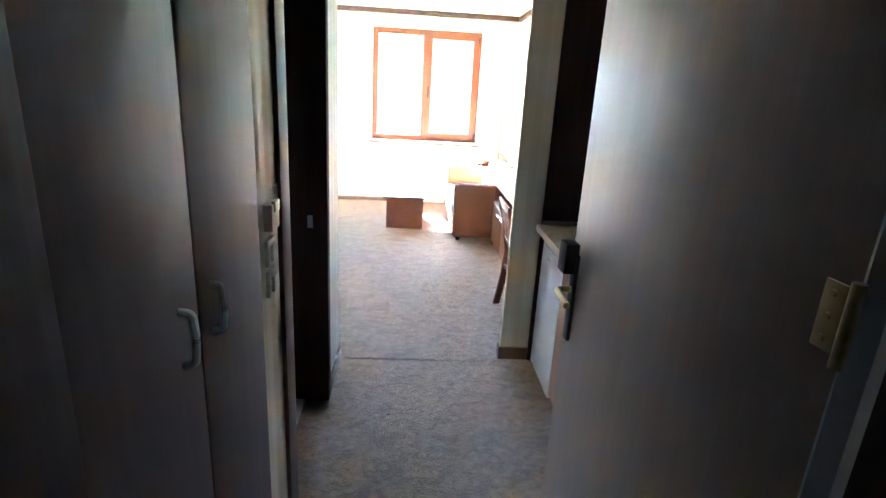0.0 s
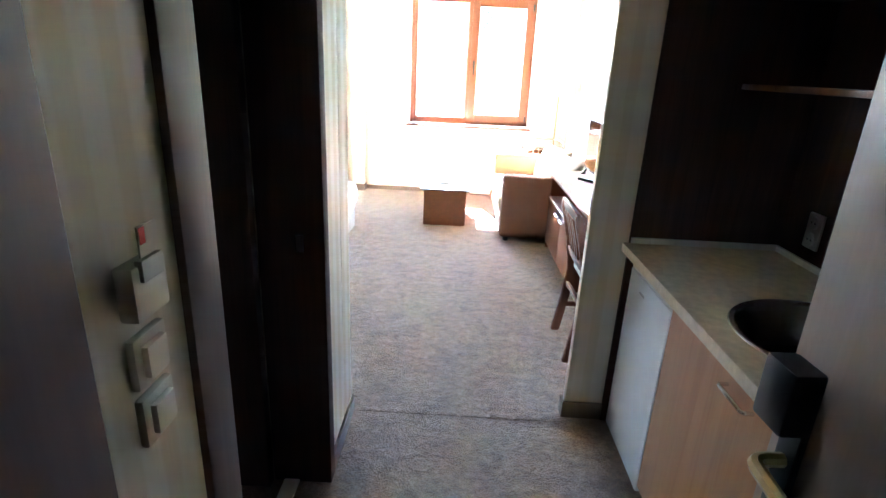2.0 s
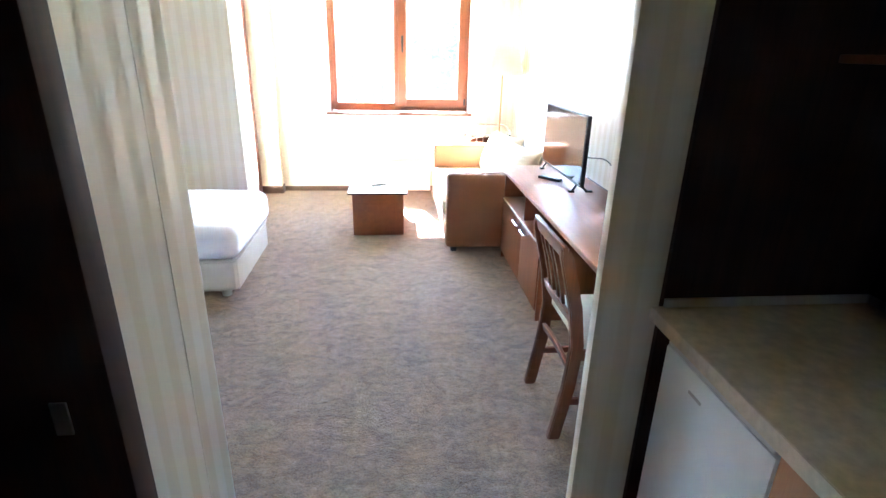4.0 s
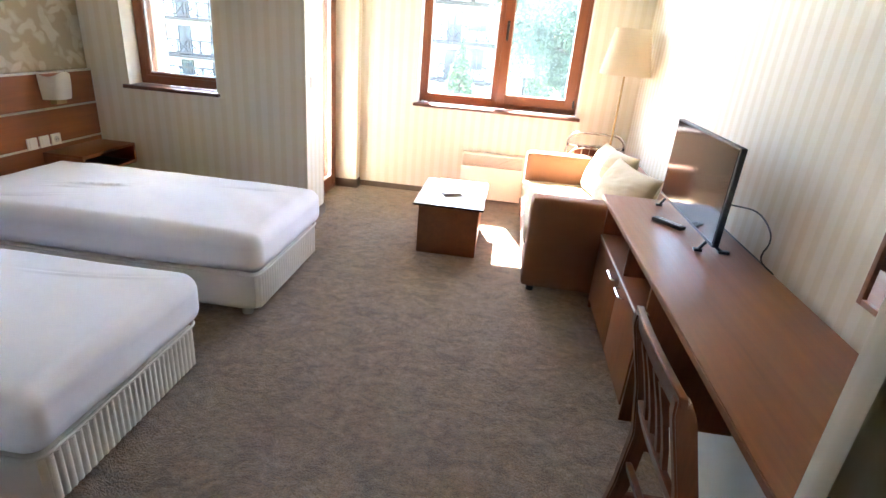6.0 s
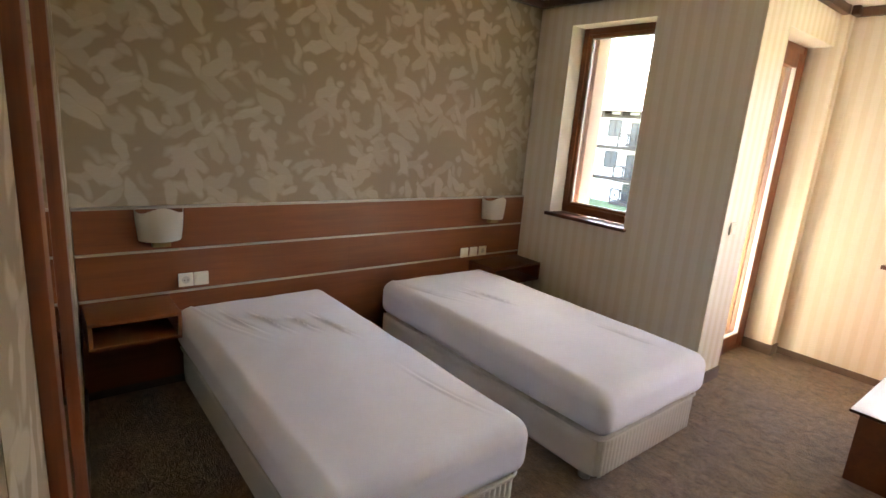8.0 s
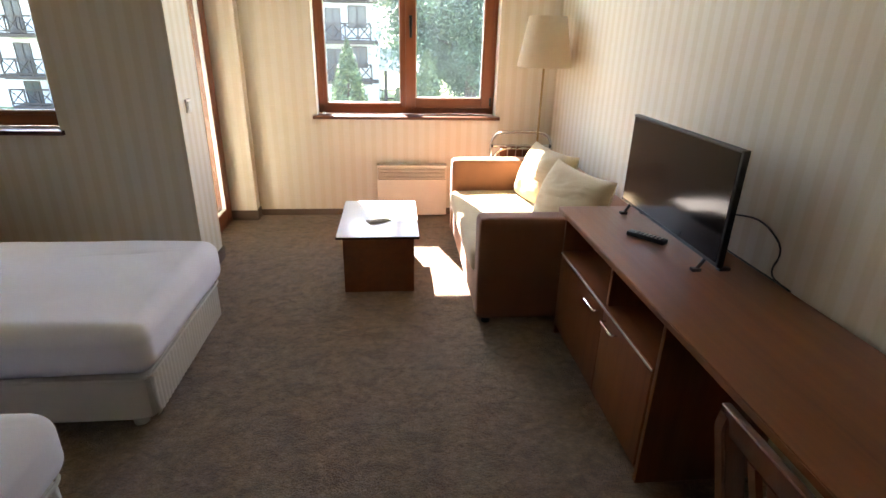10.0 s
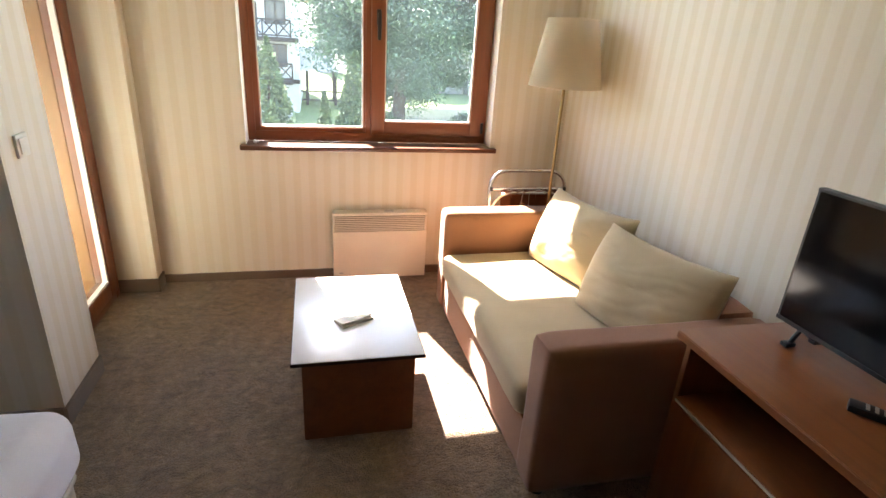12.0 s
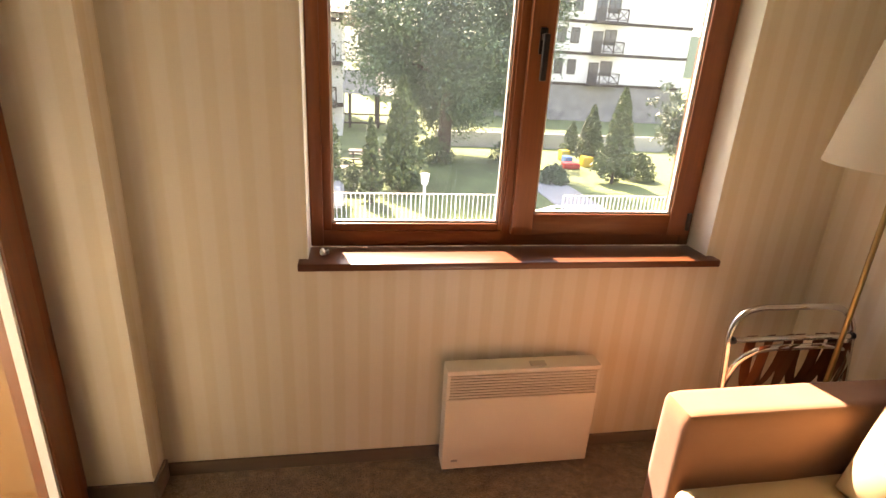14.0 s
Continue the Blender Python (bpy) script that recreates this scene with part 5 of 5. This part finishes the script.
for k, (x, y, h, r) in enumerate(((13.2, 29.6, 1.2, 0.9), (8.5, 28.4, 0.8, 0.7), (-0.4, 26.5, 0.9, 0.9), (-0.9, 28.5, 0.8, 0.8), (3.6, 32.5, 1.3, 1.2), (8.0, 33.5, 1.2, 1.3), (-3.2, 27, 1.0, 1.0))):
    shrub(x, y, h, r, 40 + k, FOLIAGE if k % 2 else CONIFER)

# playground toys
for name, x, y, w, h, m, lab in (("toy_box", 11.6, 32.3, 0.6, 0.55, TOYYELLOW, "yellow plastic toy block on the lawn"), ("toy_box", 11.0, 33.9, 0.5, 0.6, TOYYELLOW, "yellow plastic play hut on the lawn"), ("toy_slide", 10.3, 31.7, 0.9, 0.3, TOYRED, "red plastic slide on the lawn"), ("toy_tub", 10.9, 33.1, 0.45, 0.4, TOYBLUE, "blue plastic tub on the lawn")):
    single(name, boxes((x, y, GZ, x + w, y + 0.6, GZ + h), bevel=0.09), m, lab, "toy")

# parked car by the terrace
car = thing("car", (-2.9, 23.6, GZ), "silver parked hatchback beside the railing", "car")
bm = bmesh.new()
outline = [(-4.6, 0.3), (-4.55, 0.75), (-3.9, 0.95), (-3.3, 1.42), (-1.9, 1.46), (-1.25, 1.0), (-0.75, 0.85), (-0.7, 0.3)]
sides = [[bm.verts.new((x + 0.0, y, GZ + z)) for x, z in outline] for y in (22.9, 24.5)]
for k in range(len(outline)):
    j = (k + 1) % len(outline)
    bm.faces.new((sides[0][k], sides[0][j], sides[1][j], sides[1][k]))
bm.faces.new(sides[0]), bm.faces.new(sides[1])
bmesh.ops.bevel(bm, geom=bm.edges[:], offset=0.09, segments=3, affect="EDGES")
part("body", bm, CARPAINT, car)
part("side_window", boxes((-3.35, 22.885, GZ + 0.98, -1.6, 22.9, GZ + 1.33), bevel=0.005), FARGLASS, car)
for x in (-3.9, -1.4):
    w = part("wheel", rod(bmesh.new(), (x, 22.86, GZ + 0.31), (x, 23.06, GZ + 0.31), 0.31, seg=20), BLACK, car)
    part("rim", rod(bmesh.new(), (x, 22.85, GZ + 0.31), (x, 22.87, GZ + 0.31), 0.2, seg=14), STEEL, w)

# picnic tables
def picnic(x, y):
    t = thing("picnic_table", (x, y, GZ), "dark timber picnic table on the lawn", "table", "picnic tables")
    part("tabletop", boxes((x - 0.8, y - 0.35, GZ + 0.7, x + 0.8, y + 0.35, GZ + 0.75)), TIMBER, t)
    for s in (-1, 1):
        part("bench", boxes((x - 0.8, y + s * 0.65 - 0.13, GZ + 0.42, x + 0.8, y + s * 0.65 + 0.13, GZ + 0.47)), TIMBER, t)
        part("leg", boxes((x + s * 0.6 - 0.04, y - 0.7, GZ, x + s * 0.6 + 0.04, y + 0.7, GZ + 0.42), (x + s * 0.6 - 0.04, y - 0.05, GZ + 0.42, x + s * 0.6 + 0.04, y + 0.05, GZ + 0.7)), TIMBER, t)


picnic(0.2, 31.5)
picnic(-1.4, 27.5)

# gazebo
gz = thing("gazebo", (0.4, 47, GZ), "open timber pavilion with a pale low roof", "pavilion")
for x in (-2.6, -0.6, 1.4, 3.4):
    for y in (45.2, 48.8):
        part("post", boxes((x - 0.1, y - 0.1, GZ, x + 0.1, y + 0.1, GZ + 2.5)), TIMBER, gz)
part("rail", boxes((-2.6, 45.15, GZ + 0.9, 3.4, 45.25, GZ + 1.0), (-2.6, 45.15, GZ + 0.3, 3.4, 45.25, GZ + 0.4)), TIMBER, gz)
bm = bmesh.new()
b4 = [bm.verts.new(p) for p in ((-3.4, 44.4, GZ + 2.4), (4.2, 44.4, GZ + 2.4), (4.2, 49.6, GZ + 2.4), (-3.4, 49.6, GZ + 2.4))]
r2 = [bm.verts.new(p) for p in ((-1.2, 47, GZ + 3.9), (2.0, 47, GZ + 3.9))]
for f in ((b4[0], b4[1], r2[1], r2[0]), (b4[1], b4[2], r2[1]), (b4[2], b4[3], r2[0], r2[1]), (b4[3], b4[0], r2[0]), tuple(b4)):
    bm.faces.new(f)
part("roof", bm, PAVING, gz)


def far_window(parent, x, y, z, w, h):
    wdw = part("window", boxes((x, y - 0.05, z, x + w, y + 0.02, z + 0.07), (x, y - 0.05, z + h - 0.07, x + w, y + 0.02, z + h), (x, y - 0.05, z + 0.07, x + 0.07, y + 0.02, z + h - 0.07), (x + w - 0.07, y - 0.05, z + 0.07, x + w, y + 0.02, z + h - 0.07), (x + w / 2 - 0.04, y - 0.05, z + 0.07, x + w / 2 + 0.04, y + 0.02, z + h - 0.07)), TIMBER, parent, shade=False)
    part("pane", boxes((x + 0.07, y - 0.02, z + 0.07, x + w - 0.07, y + 0.0, z + h - 0.07)), FARGLASS, wdw, shade=False)


def balcony(parent, x0, x1, y, z, depth=1.2):
    b = part("balcony", boxes((x0, y - depth, z - 0.2, x1, y, z)), TIMBER, parent, shade=False)
    part("rail", boxes((x0, y - depth, z + 0.95, x1, y - depth + 0.07, z + 1.05), (x0, y - depth, z + 0.1, x1, y - depth + 0.07, z + 0.18)), TIMBER, b, shade=False)
    bm = bmesh.new()
    n = max(1, round((x1 - x0) / 0.9))
    for k in range(n + 1):
        x = x0 + (x1 - x0) * k / n
        box(bm, x - 0.04, y - depth, z, x + 0.04, y - depth + 0.07, z + 1.0)
    for k in range(n):
        a, c = x0 + (x1 - x0) * k / n, x0 + (x1 - x0) * (k + 1) / n
        yy = y - depth + 0.035
        rod(bm, (a, yy, z + 0.12), (c, yy, z + 0.98), 0.035, seg=4)
        rod(bm, (a, yy, z + 0.98), (c, yy, z + 0.12), 0.035, seg=4)
    part("lattice", bm, TIMBER, b, "crossed dark timber lattice", shade=False)


def house(name, x0, x1, y, deep, floors, base_h, label, wall_mat, bays, roof_h=3.2, z0=None, fh=2.75, attic=0.0, ground_bays=()):
    """A chalet-like apartment house: stone base, rendered storeys with timber belts, balconies, windows and a low roof with rafter ends."""
    z0 = GZ if z0 is None else z0
    t = thing(name, ((x0 + x1) / 2, y, z0), label, "building")
    top = z0 + base_h + floors * fh + attic
    part("stone_base", boxes((x0, y, z0, x1, y + deep, z0 + base_h)), wall_mat if ground_bays else STONE, t)
    for x, w in ground_bays:
        far_window(t, x + 0.25, y, z0 + 0.15, 1.0, 1.5)
        far_window(t, x + w - 1.5, y, z0 + 0.5, 1.2, 1.1)
        balcony(t, x, x + w, y, z0 + 0.22)
    part("wall", boxes((x0 - 0.03, y - 0.03, z0 + base_h, x1 + 0.03, y + deep, top)), wall_mat, t)
    for f in range(floors + 1):
        z = z0 + base_h + f * fh
        part("belt", boxes((x0 - 0.08, y - 0.09, z - 0.13, x1 + 0.08, y - 0.03, z + 0.13)), TIMBER, t, shade=False)
    for f in range(floors):
        z = z0 + base_h + f * fh
        for kind, x, w in bays:
            if kind == "w":
                far_window(t, x, y - 0.03, z + 0.85, w, 1.35)
            else:
                far_window(t, x + 0.25, y - 0.03, z + 0.12, 1.0, 1.9)
                far_window(t, x + w - 1.5, y - 0.03, z + 0.85, 1.2, 1.35)
                balcony(t, x, x + w, y - 0.03, z + 0.1)
    ov = 1.3
    bm = bmesh.new()
    a = [bm.verts.new(p) for p in ((x0 - ov, y - ov, top - 0.15), (x1 + ov, y - ov, top - 0.15), (x1 + ov, y + deep + ov, top - 0.15), (x0 - ov, y + deep + ov, top - 0.15))]
    r = [bm.verts.new(p) for p in ((x0 + deep * 0.4, y + deep / 2, top + roof_h), (x1 - deep * 0.4, y + deep / 2, top + roof_h))]
    for f in ((a[0], a[1], r[1], r[0]), (a[1], a[2], r[1]), (a[2], a[3], r[0], r[1]), (a[3], a[0], r[0]), tuple(a)):
        bm.faces.new(f)
    rf = part("roof", bm, ROOF, t, shade=False)
    n = int((x1 - x0) / 1.6)
    for k in range(n + 1):
        x = x0 + (x1 - x0) * k / n
        part("rafter", boxes((x - 0.1, y - ov + 0.2, top - 0.45, x + 0.1, y - 0.04, top - 0.16)), TIMBER, rf, shade=False)
    part("downpipe", rod(bmesh.new(), (x0 + 2.2, y - 0.12, z0), (x0 + 2.2, y - 0.12, top - 0.2), 0.06, seg=8), TIMBER, t)
    return t


house("apartment_house", 14.5, 31.6, 56, 14, 4, 3.4, "white rendered apartment house on a grey stone base", RENDER, (("w", 15.2, 1.1), ("w", 18.2, 0.85), ("w", 19.5, 0.85), ("b", 21.4, 2.9)))
house("apartment_house", -34, -1.06, 41, 14, 2, 1.93, "white chalet-style apartment house with lattice balconies", RENDER, (("b", -4.6, 3.2), ("b", -9.6, 4.2), ("w", -11.6, 1.2), ("b", -15.6, 3.2), ("b", -19.6, 3.4), ("b", -24.0, 4.2), ("w", -25.8, 1.2), ("b", -31.0, 4.4), ("b", -33.5, 2.4)), 3.6, fh=2.46, attic=0.5, ground_bays=((-19.6, 3.4), (-24.0, 4.2), (-31.0, 4.4)))
house("apartment_house", 8.6, 14.3, 57, 10, 3, 0.9, "grey stone wing of the apartment house with lattice balconies", STONE, (("b", 9.0, 3.4), ("w", 12.8, 1.1)), 2.4)
house("apartment_house", 0.5, 16, 78, 14, 3, 2.0, "far chalet-style house behind the pavilion", RENDERB, (("w", 2.0, 1.4), ("b", 4.5, 4.4), ("w", 10.5, 1.4)), 5)
structure("garden_wall", boxes((4.5, 38.2, GZ, 34, 38.5, GZ + 0.9)), PAVING, "low pale garden wall", "wall")
ridge = bmesh.new()
vs = []
for k in range(41):
    x = -400 + k * 20
    vs.append((ridge.verts.new((x, 420, GZ - 1)), ridge.verts.new((x, 420 + 60, GZ + 34 + 16 * noise.noise(Vector((k * 0.21, 0, 0)))))))
for a, b in zip(vs, vs[1:]):
    ridge.faces.new((a[0], b[0], b[1], a[1]))
structure("backdrop", ridge, FOLIAGE, "far wooded hillside", "hill")
